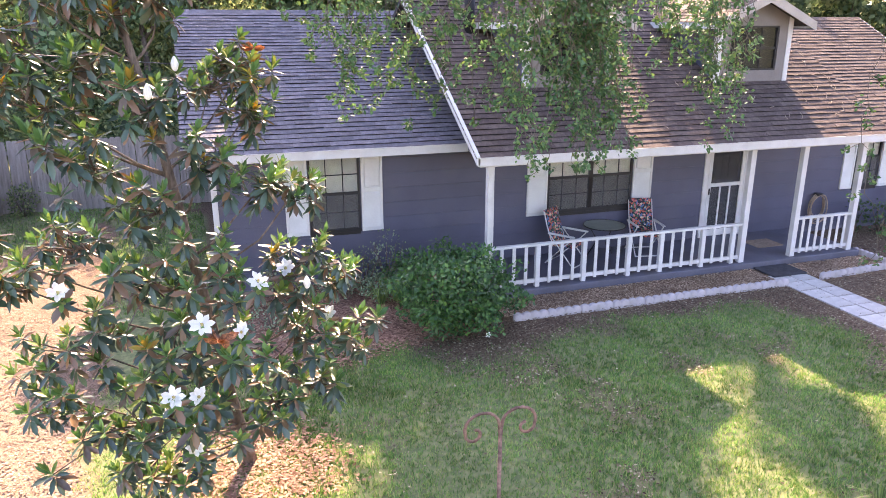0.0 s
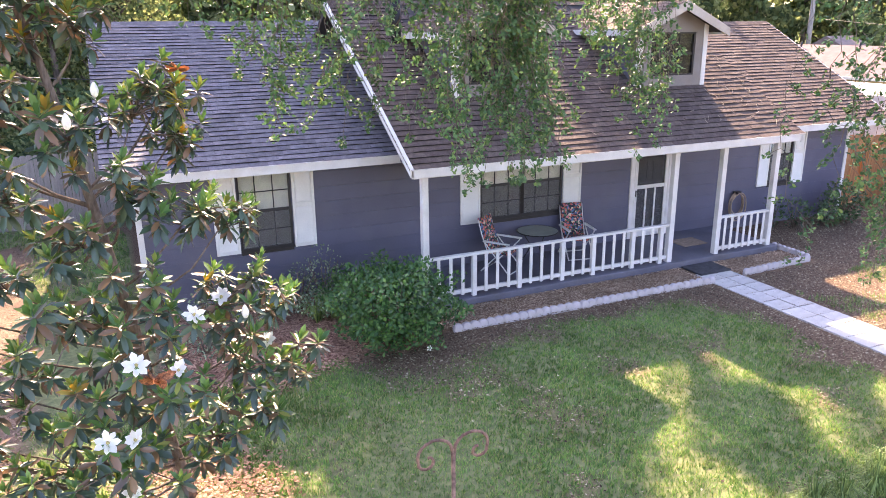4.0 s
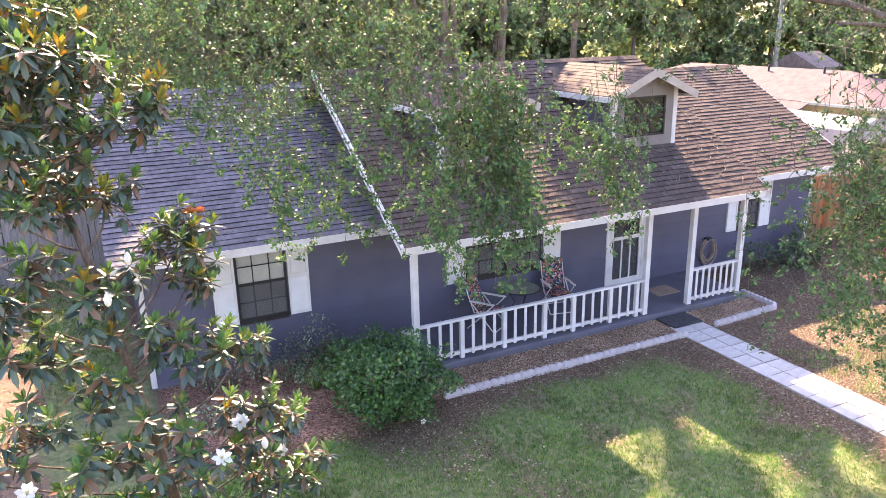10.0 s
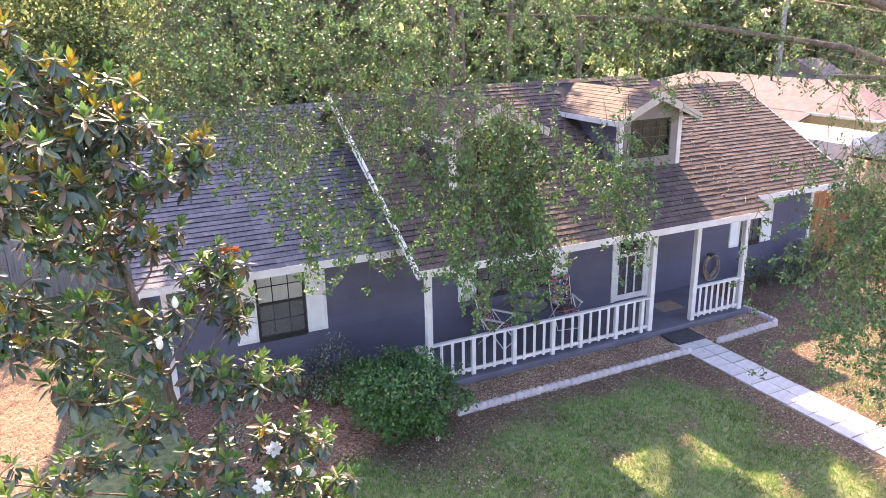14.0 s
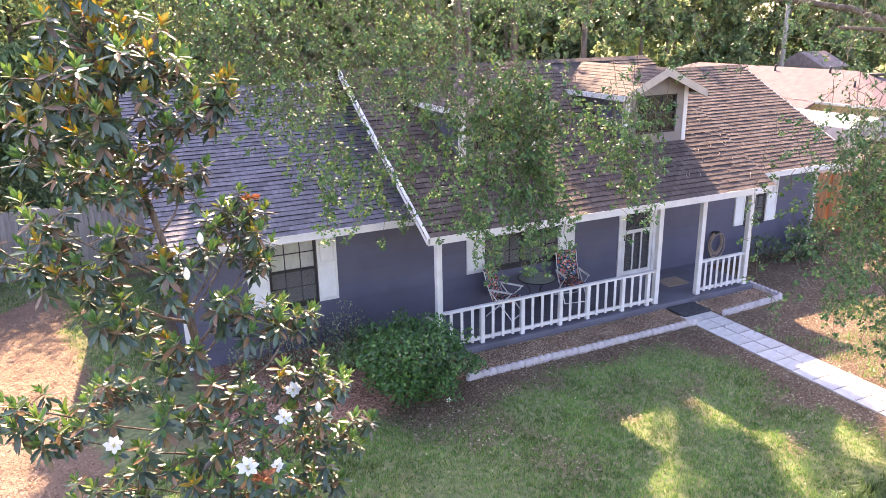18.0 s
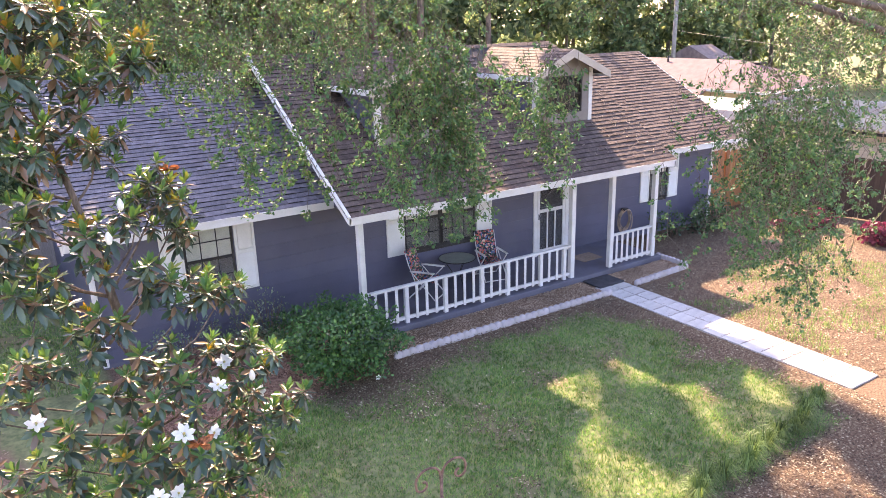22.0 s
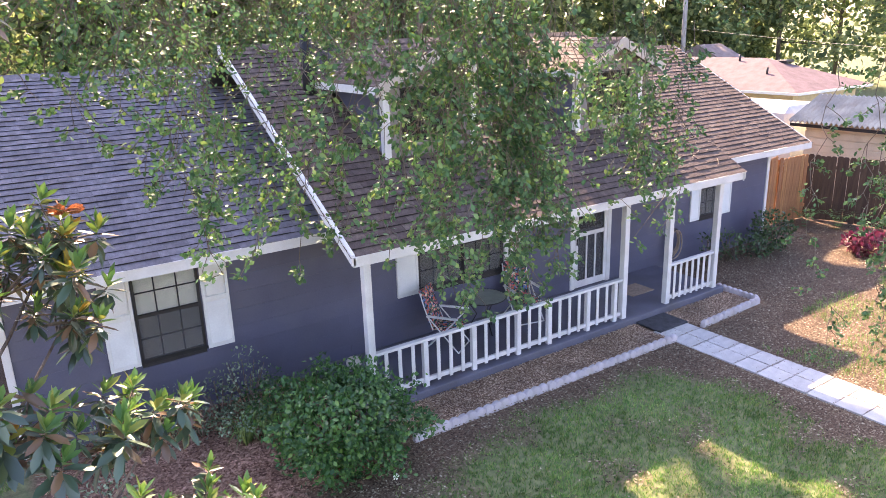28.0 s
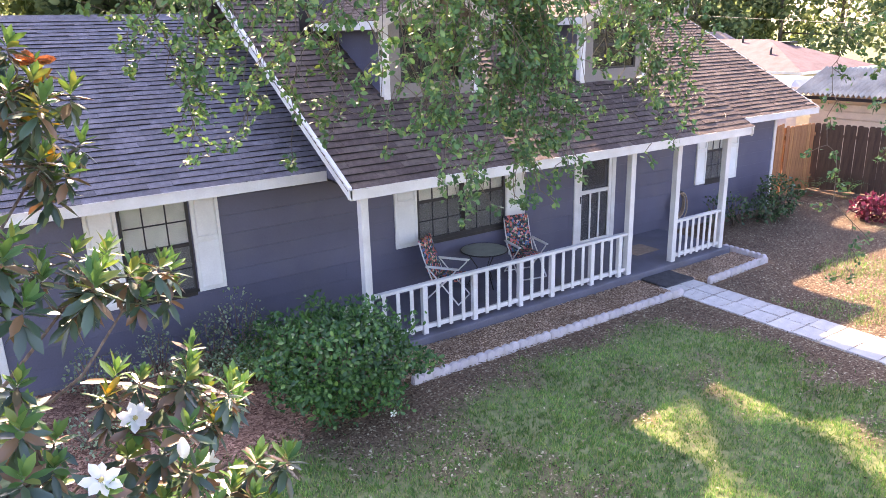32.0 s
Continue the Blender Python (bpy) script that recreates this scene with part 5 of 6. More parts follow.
def shrub(name, label, x, y, h, r, seed, n, leaf, material, stems=7, flat=1.0, category="shrub"):
    """A rounded shrub: stems from the ground and a shell of leaves with gaps and stray shoots."""
    rr = np.random.default_rng(seed)
    t = thing(name, label, category, (x, y, 0))
    for i in range(stems):
        a = 6.28 * i / stems + rr.random()
        bm = bmesh.new()
        tube(bm, [(x, y, -0.05), (x + 0.35 * r * math.cos(a), y + 0.35 * r * math.sin(a), h * 0.4), (x + 0.7 * r * math.cos(a), y + 0.7 * r * math.sin(a), h * 0.8)], 0.012, 5, 0.005)
        part("stem", bm, BARK, t)
    p = rr.normal(size=(n, 3))
    p /= np.linalg.norm(p, axis=1, keepdims=True)
    bump = np.array([noise.noise(Vector(q * 2.3) + Vector((seed, 0, 0))) + 0.5 * noise.noise(Vector(q * 6)) for q in p])
    rad = (1.0 - 0.42 * rr.random(n) ** 1.6) * (1 + 0.42 * bump)
    c = p * rad[:, None]
    c = np.stack([x + c[:, 0] * r, y + c[:, 1] * r, h * 0.52 + c[:, 2] * h * 0.52], -1)
    c[:, 2] = np.maximum(c[:, 2], 0.03)
    L = rr.uniform(*leaf, n)
    d = 0.45 * p + 0.8 * rr.normal(size=(n, 3)) + np.array([0, 0, 0.3])
    v = leaf_array(c, d, p + 0.4 * rr.normal(size=(n, 3)) + np.array([0, 0, 0.4]), L, L * 0.6, 0.15)
    ob = new("foliage", leaf_mesh("foliage", v, material))
    WORLD_AT[ob] = Vector((0, 0, 0))
    under(ob, t)
    ob["kind"] = "stuff"
    return t


bush = shrub("round_shrub", "dense round glossy green shrub beside the porch corner", -6.15, -0.95, 1.2, 0.97, 31, 8600, (0.045, 0.085), BUSH_LEAF)
bm = bmesh.new()
for k in range(5):
    a = 1.2566 * k
    vs = [bm.verts.new((-5.96 + 0.05 * math.cos(a + d) * q, -1.83 - h, 0.2 + 0.05 * math.sin(a + d) * q)) for d, q, h in ((0, 0.1, 0.03), (-0.4, 0.8, 0.035), (0, 1, 0.03), (0.4, 0.8, 0.035))]
    bm.faces.new(vs)
part("blossom", bm, PETAL, bush, "single white blossom low on the shrub")
for k, (x, y, h, r, n, m) in enumerate(((-6.75, 1.0, 0.98, 0.4, 430, SAGE_LEAF), (-7.15, 1.05, 0.7, 0.34, 330, SAGE_LEAF), (-7.85, 1.0, 0.8, 0.24, 260, SAGE_LEAF), (-6.5, 0.8, 0.6, 0.4, 800, BUSH_LEAF), (-7.0, 0.55, 0.45, 0.4, 620, SAGE_LEAF),
                                        (-8.3, 1.1, 0.6, 0.2, 130, SAGE_LEAF), (-7.5, 0.85, 0.5, 0.24, 180, SAGE_LEAF), (-8.7, 1.0, 0.75, 0.26, 230, SAGE_LEAF), (-8.9, -0.2, 0.4, 0.35, 260, SAGE_LEAF))):
    shrub("foundation_shrub", "sparse grey-green shrub against the grey wall", x, y, h, r, 40 + k, n, (0.03, 0.06), m, 9)
CORNER_LEAF = island_mat("dark_shrub_leaves", (0.02, 0.055, 0.022), (0.08, 0.15, 0.05), 0.35, trans=0.12, spec=0.5)
for k, (x, y, h, r, n) in enumerate(((5.5, 0.8, 0.55, 0.4, 260), (6.1, 0.9, 0.95, 0.5, 900), (4.7, 1.05, 0.72, 0.34, 200), (4.05, 1.15, 0.8, 0.2, 90))):
    shrub("corner_shrub", "dark green leafy shrub beside the house corner", x, y, h, r, 60 + k, n, (0.05, 0.1), CORNER_LEAF, 6)
RED = island_mat("red_foliage", (0.07, 0.018, 0.025), (0.24, 0.06, 0.085), 0.5, trans=0.25)
for k, (x, y, h, r) in enumerate(((7.5, -0.6, 0.5, 0.42), (8.4, -0.9, 0.45, 0.35), (8.25, -2.55, 0.5, 0.42))):
    shrub("red_leaved_plant", "low pink-red leaved plant on mulch", x, y, h, r, 70 + k, 500, (0.08, 0.16), RED, 5)
HEDGE = ((-16.4, 8.0, 2.2, 1.5), (-17.5, 9.8, 2.6, 1.7), (-16.4, 10.6, 2.0, 1.3), (-13.6, 11.2, 2.4, 1.4), (-18.2, 6.4, 2.0, 1.6), (-11.6, 11.6, 2.4, 1.5), (-17, 4, 2.2, 1.3))
for k, (x, y, h, r) in enumerate(HEDGE):
    shrub("wild_shrub", "leafy green shrub behind the fence", x, y, h, r, 80 + k, 2200, (0.09, 0.17), FAR_LEAF, 6)

# ---- ground cover ----
pts = scatter(250000, -11.4, 0.4, -9.5, -1.2, lambda k, x, y: k[0] * 0.95)
blades("lawn_grass", pts, 0.02, 0.05, 0.007, GRASS, 1.4, "short green lawn grass with thin patches")
pts = scatter(30000, -15.0, -9.8, 1, 9, lambda k, x, y: k[0])
blades("side_grass", pts, 0.03, 0.08, 0.007, GRASS, 0.7, "short green grass beside the straw drive")
pts = scatter(60000, 1.1, 9.6, -8.5, -1.6, lambda k, x, y: 0.75 * sstep(0.0, 0.35, wob(x, y, 0.9, 21) + 0.36 - 0.36 * sstep(-2.6, -1.6, y)))
blades("side_yard_grass", pts, 0.03, 0.1, 0.006, GRASS, 0.8, "thin patchy grass among fallen leaves")
chips("bark_mulch", scatter(60000, -10.6, -5.4, -4.6, 1.6, lambda k, x, y: k[1]), 0.012, 0.036, CHIP, "red-brown bark mulch chips", "mulch")
chips("straw_cover", scatter(95000, -15.2, -10.2, -8, 8, lambda k, x, y: k[2]), 0.008, 0.027, STRAW, "pale tan wood and straw mulch on the drive", "straw", tilt=0.5)
chips("leaf_litter", scatter(260000, -7.5, 9.8, -10, 1.4, lambda k, x, y: 0 if (k[3] > 0.3 or WALK_X0 < x < WALK_X1 and y < -0.2) else (1 - k[0] - k[1]) * (0.9 if x > -0.5 else 0.8)), 0.008, 0.026, LITTER, "fallen brown oak leaves", "leaf litter")
chips("fallen_leaves", scatter(14000, -11, 0, -8.5, -1.2, lambda k, x, y: 0.12 + 0.6 * (1 - k[0])), 0.01, 0.026, LITTER, "scattered brown leaves in the lawn", "leaf litter", z=0.012)
gp = scatter(30000, -5.4, 2.9, BED_Y + 0.05, -0.16, lambda k, x, y: 1)
gp = gp[(gp[:, 0] < 0.15) | (gp[:, 0] > 0.98)]
chips("bed_gravel", gp, 0.009, 0.024, PEBBLE, "brown pebbles and leaves in the porch bed", "gravel", z=0.006)

# ---- walkway of square pavers, two across ----
walkway = thing("walkway", "pale concrete paver walkway to the porch", "walkway", (0.57, -3.4, 0), kind="structure")
pr = random.Random(5)
PAVER = mesh_of(bbox(-0.2, 0.2, -0.2, 0.2, -0.05, 0.03, 0.006), "paver")
PAVER.materials.append(CONCRETE)
for j in range(14):
    for i in range(2):
        ob = new("paver", PAVER)
        ob.parent = walkway
        ob.matrix_parent_inverse = Matrix.Translation(-WORLD_AT[walkway])
        ob.matrix_basis = Matrix.Translation((0.365 + 0.41 * i + pr.uniform(-0.004, 0.004), -0.80 - 0.41 * j + pr.uniform(-0.004, 0.004), pr.uniform(-0.004, 0.004) - 0.027)) @ Euler((pr.uniform(-0.008, 0.008), pr.uniform(-0.008, 0.008), pr.uniform(-0.012, 0.012))).to_matrix().to_4x4()

# leaf crumbs caught in the joints of the walkway
jr = np.random.default_rng(17)
jx = np.concatenate([np.full(350, 0.57) + jr.normal(0, 0.01, 350), jr.uniform(0.16, 0.98, 800), jr.uniform(0.16, 0.98, 260)])
jy = np.concatenate([jr.uniform(-6.3, -0.6, 350), -1.005 - 0.41 * jr.integers(0, 13, 800) + jr.normal(0, 0.01, 800), -0.6 - 3.2 * jr.random(260) ** 2])
chips("joint_crumbs", np.stack([jx, jy], -1), 0.005, 0.015, LITTER, "dark leaf crumbs in the walkway's joints", "leaf litter", z=0.002, tilt=0.2)

# ---- scalloped edging ----


def edging_mesh(n=4, w=0.151, h=0.125, t=0.085):
    bm = bmesh.new()
    pts = [(0, -0.05), (n * w, -0.05)]
    top = []
    for i in range(n):
        for a in range(180, -1, -30):
            if a == 180 and i:
                continue
            top.append((i * w + w / 2 + w / 2 * math.cos(radians(a)), h - 0.05 + 0.05 * math.sin(radians(a))))
    prism(bm, pts + top[::-1], -t / 2, t / 2)
    bmesh.ops.bevel(bm, geom=[e for e in bm.edges if e.is_manifold and e.calc_face_angle(0) > 1.0], offset=0.014, segments=2, affect="EDGES")
    return mesh_of(bm, "edging_block")


EDGE = edging_mesh()
EDGE.materials.append(EDGING)


def edging(x0, y0, x1, y1):
    n = max(1, round(math.hypot(x1 - x0, y1 - y0) / 0.605))
    a = math.atan2(y1 - y0, x1 - x0)
    for i in range(n):
        ob = new("edging_block", EDGE)
        WORLD_AT[ob] = Vector((0, 0, 0))
        f = i / n
        ob.matrix_world = Matrix.Translation((x0 + (x1 - x0) * f, y0 + (y1 - y0) * f + pr.uniform(-0.012, 0.012), -0.012 + pr.uniform(-0.006, 0.006))) @ Matrix.Rotation(a + pr.uniform(-0.015, 0.015), 4, "Z") @ Matrix.Diagonal((math.hypot(x1 - x0, y1 - y0) / n / 0.603, 1, 1, 1))
        tagged(ob, "white-painted scalloped concrete edging block on the bed's edge", "garden edging", "edging blocks")


edging(-5.2, -1.04, 0.22, -1.06)
edging(1.05, -0.98, 2.9, -0.9)
edging(2.95, -0.86, 2.98, 0.12)

# ---- porch things ----
RUBBER = mat("dark_rubber_mat", (0.05, 0.05, 0.055), 0.85, var=0.15, scale=10, fine=120, bump=0.4)
single("door_mat", bbox(0.22, 0.98, -0.72, -0.16, 0.0, 0.035, 0.006), RUBBER, "dark rubber mat on the ground at the porch step", "mat")
single("porch_rug", bbox(0.98, 1.62, 0.6, 1.1, SLAB, SLAB + 0.014, 0.005), mat("tan_woven_rug", (0.33, 0.25, 0.19), 0.95, var=0.12, scale=20, fine=200, bump=0.5), "small tan woven mat on the porch floor", "mat")

FABRIC = bpy.data.materials.new("floral_cushion")
FABRIC.use_nodes = True
ft = FABRIC.node_tree
fv = ft.nodes.new("ShaderNodeTexVoronoi")
fv.inputs["Scale"].default_value = 30
ftc = ft.nodes.new("ShaderNodeTexCoord")
ft.links.new(ftc.outputs["Object"], fv.inputs["Vector"])
fr = ft.nodes.new("ShaderNodeValToRGB")
fr.color_ramp.interpolation = "CONSTANT"
sepc = ft.nodes.new("ShaderNodeSeparateColor")
ft.links.new(fv.outputs["Color"], sepc.inputs[0])
ft.links.new(sepc.outputs[0], fr.inputs[0])
fr.color_ramp.elements[0].color = (0.03, 0.035, 0.05, 1)
fr.color_ramp.elements[1].position = 0.36
fr.color_ramp.elements[1].color = (0.07, 0.14, 0.09, 1)
for pos, c in ((0.52, (0.5, 0.13, 0.09)), (0.7, (0.08, 0.17, 0.32)), (0.82, (0.62, 0.5, 0.36)), (0.9, (0.55, 0.2, 0.22))):
    e = fr.color_ramp.elements.new(pos)
    e.color = (*c, 1)
ft.links.new(fr.outputs[0], ft.nodes["Principled BSDF"].inputs["Base Color"])
ft.nodes["Principled BSDF"].inputs["Roughness"].default_value = 0.9
PAINT = mat("white_metal_paint", (0.72, 0.72, 0.7), 0.4, var=0.04, bump=0.02)


def cushion(w, d, t):
    bm = bmesh.new()
    box(bm, -w / 2, w / 2, 0, d, -t / 2, t / 2)
    bmesh.ops.subdivide_edges(bm, edges=bm.edges[:], cuts=5, use_grid_fill=True)
    for v in bm.verts:
        u, s = abs(v.co.x) / (w / 2), abs(v.co.y - d / 2) / (d / 2)
        v.co.z *= 0.55 + 0.6 * (1 - u ** 3) * (1 - s ** 3)
        v.co.z += 0.006 * math.sin(v.co.y * 40)
    for f in bm.faces:
        f.smooth = True
    return bm


def patio_chair(at, turn):
    """Folding lawn chair: white tube frame, plastic arms, flowered padding."""
    m = pose(*at, 0, 0, turn)
    ch = thing("patio_chair", "white folding lawn chair with flowered padded cushion", "chair", at, "chairs on the porch")

    def p(name, bm, mt, label=""):
        bmesh.ops.transform(bm, matrix=m, verts=bm.verts)
        return part(name, bm, mt, ch, label)
    for s in (-1, 1):
        x = 0.27 * s
        bm = bmesh.new()
        tube(bm, [(x, -0.3, 0.0), (x, -0.28, 0.03), (x, 0.02, 0.36), (x, 0.2, 0.56), (x, 0.24, 0.6)], 0.012, 8)
        p("leg", bm, PAINT)
        bm = bmesh.new()
        tube(bm, [(x, 0.3, 0.0), (x, 0.28, 0.03), (x, -0.05, 0.36), (x, -0.24, 0.56), (x, -0.26, 0.6)], 0.012, 8)
        p("leg", bm, PAINT)
        bm = bbox(x - 0.03, x + 0.03, -0.3, 0.26, 0.595, 0.625, 0.01)
        p("armrest", bm, PAINT, "white plastic armrest")
        bm = bmesh.new()
        tube(bm, [(x * 0.9, 0.16, 0.36), (x * 0.9, 0.3, 0.72), (x * 0.9, 0.38, 1.0)], 0.011, 8)
        p("back_tube", bm, PAINT)
    bm = bmesh.new()
    tube(bm, [(-0.27, 0.3, 0.012), (0.27, 0.3, 0.012)], 0.012, 8)
    p("foot_bar", bm, PAINT)
    bm = bmesh.new()
    tube(bm, [(-0.27, -0.3, 0.012), (0.27, -0.3, 0.012)], 0.012, 8)
    p("foot_bar", bm, PAINT)
    bm = cushion(0.46, 0.48, 0.07)
    bmesh.ops.transform(bm, matrix=pose(0, -0.27, 0.41, -4, 0, 0), verts=bm.verts)
    p("seat", bm, FABRIC, "flowered padded seat")
    bm = cushion(0.46, 0.66, 0.07)
    bmesh.ops.transform(bm, matrix=pose(0, 0.19, 0.4, 72, 0, 0), verts=bm.verts)
    p("backrest", bm, FABRIC, "flowered padded back")
    return ch


patio_chair((-3.22, 1.0, SLAB), 34)
patio_chair((-1.42, 1.12, SLAB), -12)

table = thing("patio_table", "round glass-topped patio table with dark thin legs", "table", (-2.35, 1.12, SLAB))
bm = bmesh.new()
bmesh.ops.create_cone(bm, cap_ends=True, segments=40, radius1=0.4, radius2=0.4, depth=0.012, matrix=Matrix.Translation((-2.35, 1.12, 0.765)))
part("tabletop", bm, mat("frosted_green_glass", (0.27, 0.3, 0.25), 0.3, var=0.08, bump=0.03), table, "frosted greenish glass top")
bm = bmesh.new()
ring = [(-2.35 + 0.405 * math.cos(a), 1.12 + 0.405 * math.sin(a), 0.762) for a in [2 * math.pi * i / 40 for i in range(41)]]
tube(bm, ring, 0.013, 6)
part("rim", bm, BRONZE, table)
for i in range(3):
    a = 0.4 + 2.094 * i
    bm = bmesh.new()
    tube(bm, [(-2.35 + 0.32 * math.cos(a), 1.12 + 0.32 * math.sin(a), 0.755), (-2.35 + 0.12 * math.cos(a), 1.12 + 0.12 * math.sin(a), 0.45), (-2.35 + 0.3 * math.cos(a), 1.12 + 0.3 * math.sin(a), SLAB)], 0.011, 8)
    part("leg", bm, BRONZE, table)

# hose coil on the wall
hose = thing("garden_hose", "coiled tan garden hose on a dark wall hanger", "hose", (3.4, YW - 0.1, 0.4))
HOSE = mat("tan_hose", (0.38, 0.29, 0.21), 0.5, var=0.08, bump=0.05)
hr = random.Random(3)
for i in range(7):
    R = 0.255 + hr.uniform(-0.035, 0.03)
    bm = bmesh.new()
    o = hr.uniform(-0.02, 0.02)
    tube(bm, [(3.33 + o + R * 0.86 * math.sin(a), YW - 0.06 - 0.018 * i, 0.86 - R * 1.15 + R * 1.2 * math.cos(a) + 0.02 * math.sin(3 * a + i)) for a in [2 * math.pi * k / 26 for k in range(27)]], 0.011, 6)
    part("coil", bm, HOSE, hose)
part("hanger", bbox(3.25, 3.41, YW - 0.16, YW - 0.02, 0.84, 0.9, 0.01), BRONZE, hose, "dark hose hanger")

# name plate under the porch eave, its characters left as bars
plate = single("house_plate", bbox(0.02, 0.2, YW - 0.02, YW - 0.008, 1.98, 2.06, 0.002), WHITE, "small white plate with dark bars beside the door", "plate")
for i in range(3):
    part("bar", bbox(0.045 + 0.05 * i, 0.075 + 0.05 * i, YW - 0.024, YW - 0.02, 1.995, 2.045, 0), BRONZE, plate)

# shepherd hook in the lawn
IRON = mat("rusty_iron", (0.2, 0.115, 0.085), 0.8, var=0.25, scale=20, bump=0.2)
HX, HY = -7.83, -6.72
hook = thing("shepherd_hook", "rusty double shepherd hook standing in the lawn", "plant hook", (HX, HY, 0))
bm = bmesh.new()
tube(bm, [(HX, HY, -0.1), (HX, HY, 1.82)], 0.015, 8)
part("pole", bm, IRON, hook)
for s in (-1, 1):
    bm = bmesh.new()
    pts = [(HX, HY, 1.69)]
    for k in range(10):
        a = math.pi * (1 - k / 9)
        pts.append((HX + s * (0.14 + 0.13 * math.cos(a)), HY, 1.84 + 0.11 * math.sin(a)))
    for k in range(1, 12):
        a = -k * 0.42
        rr_ = 0.075 - 0.0045 * k
        pts.append((HX + s * (0.27 - 0.075 + rr_ * math.cos(a) + 0.0 * k), HY, 1.84 - 0.04 + rr_ * math.sin(a)))
    tube(bm, pts, 0.012, 6)
    part("hook_arm", bm, IRON, hook)

# liriope border
LIR = island_mat("liriope_blades", (0.055, 0.11, 0.035), (0.24, 0.33, 0.11), 0.4, trans=0.3, spec=0.3)
lr = random.Random(9)
for k in range(11):
    x, y = -4.1 + 0.34 * k + lr.uniform(-0.06, 0.06), -6.72 + 0.04 * k + lr.uniform(-0.1, 0.1)
    n = 170
    a = rng.random(n) * 2 * np.pi
    ln = rng.uniform(0.22, 0.36, n)
    o = np.stack([np.cos(a), np.sin(a), 0 * a], -1)
    s = np.stack([-np.sin(a), np.cos(a), 0 * a], -1) * 0.0045
    c0 = np.array([x, y, -0.02]) + o * rng.uniform(0, 0.07, (n, 1))
    up = rng.uniform(0.5, 0.95, (n, 1)) * ln[:, None]
    c1 = c0 + o * ln[:, None] * 0.28 + np.array([0, 0, 1.0]) * up
    c2 = c0 + o * ln[:, None] * rng.uniform(0.6, 0.9, (n, 1)) + np.array([0, 0, 1.0]) * up * rng.uniform(0.4, 0.95, (n, 1))
    v = np.concatenate([np.stack([c0 - s, c0 + s, c1 + s, c1 - s], 1), np.stack([c1 - s, c1 + s, c2 + s * 0.2, c2 - s * 0.2], 1)])
    ob = fast_mesh("liriope_clump", v, 4, LIR)
    tagged(ob, "arching green liriope clump along the lawn border", "border grass", "liriope border")

# strap-leaved plant in the mulch beside the round shrub
for x, y in ((-6.75, 0.35), (-7.05, 0.3)):
    n = 60
    a = rng.random(n) * 2 * np.pi
    ln = rng.uniform(0.3, 0.5, n)
    o = np.stack([np.cos(a), np.sin(a), 0 * a], -1)
    s = np.stack([-np.sin(a), np.cos(a), 0 * a], -1) * 0.009
    c0 = np.array([x, y, -0.02]) + o * rng.uniform(0, 0.05, (n, 1))
    c1 = c0 + o * ln[:, None] * 0.35 + np.array([0, 0, 0.8]) * ln[:, None]
    c2 = c0 + o * ln[:, None] * 0.85 + np.array([0, 0, 0.75]) * ln[:, None] * rng.uniform(0.5, 1.2, (n, 1))
    v = np.concatenate([np.stack([c0 - s, c0 + s, c1 + s, c1 - s], 1), np.stack([c1 - s, c1 + s, c2 + s * 0.2, c2 - s * 0.2], 1)])
    ob = fast_mesh("strap_leaf_plant", v, 4, LIR)
    tagged(ob, "arching green strap-leaved plant in bark mulch", "plant", "strap-leaved plants")

# ---- fences ----
GREYWOOD = mat("weathered_grey_fence", (0.3, 0.265, 0.24), 0.9, var=0.14, scale=3, fine=60, bump=0.4, stretch=(6, 6, 0.6), dirt=(0.14, 0.12, 0.1), dirt_amt=0.5, rand=0.14)
CEDAR = mat("cedar_fence", (0.36, 0.17, 0.07), 0.8, var=0.14, scale=3, fine=60, bump=0.3, stretch=(6, 6, 0.6), dirt=(0.12, 0.06, 0.03), dirt_amt=0.4, rand=0.13)
# brown base darkened to carry the shade that lies on this fence
BROWNWOOD = mat("brown_fence", (0.085, 0.052, 0.034), 0.85, var=0.15, scale=3, fine=60, bump=0.35, stretch=(6, 6, 0.6), rand=0.15)


def picket(h, w, m):
    bm = bmesh.new()
    prism(bm, [(-w / 2, 0), (w / 2, 0), (w / 2, h - 0.035), (w / 2 - 0.03, h), (-w / 2 + 0.03, h), (-w / 2, h - 0.035)], -0.009, 0.009)
    me = mesh_of(bm, "picket")
    me.materials.append(m)
    return me


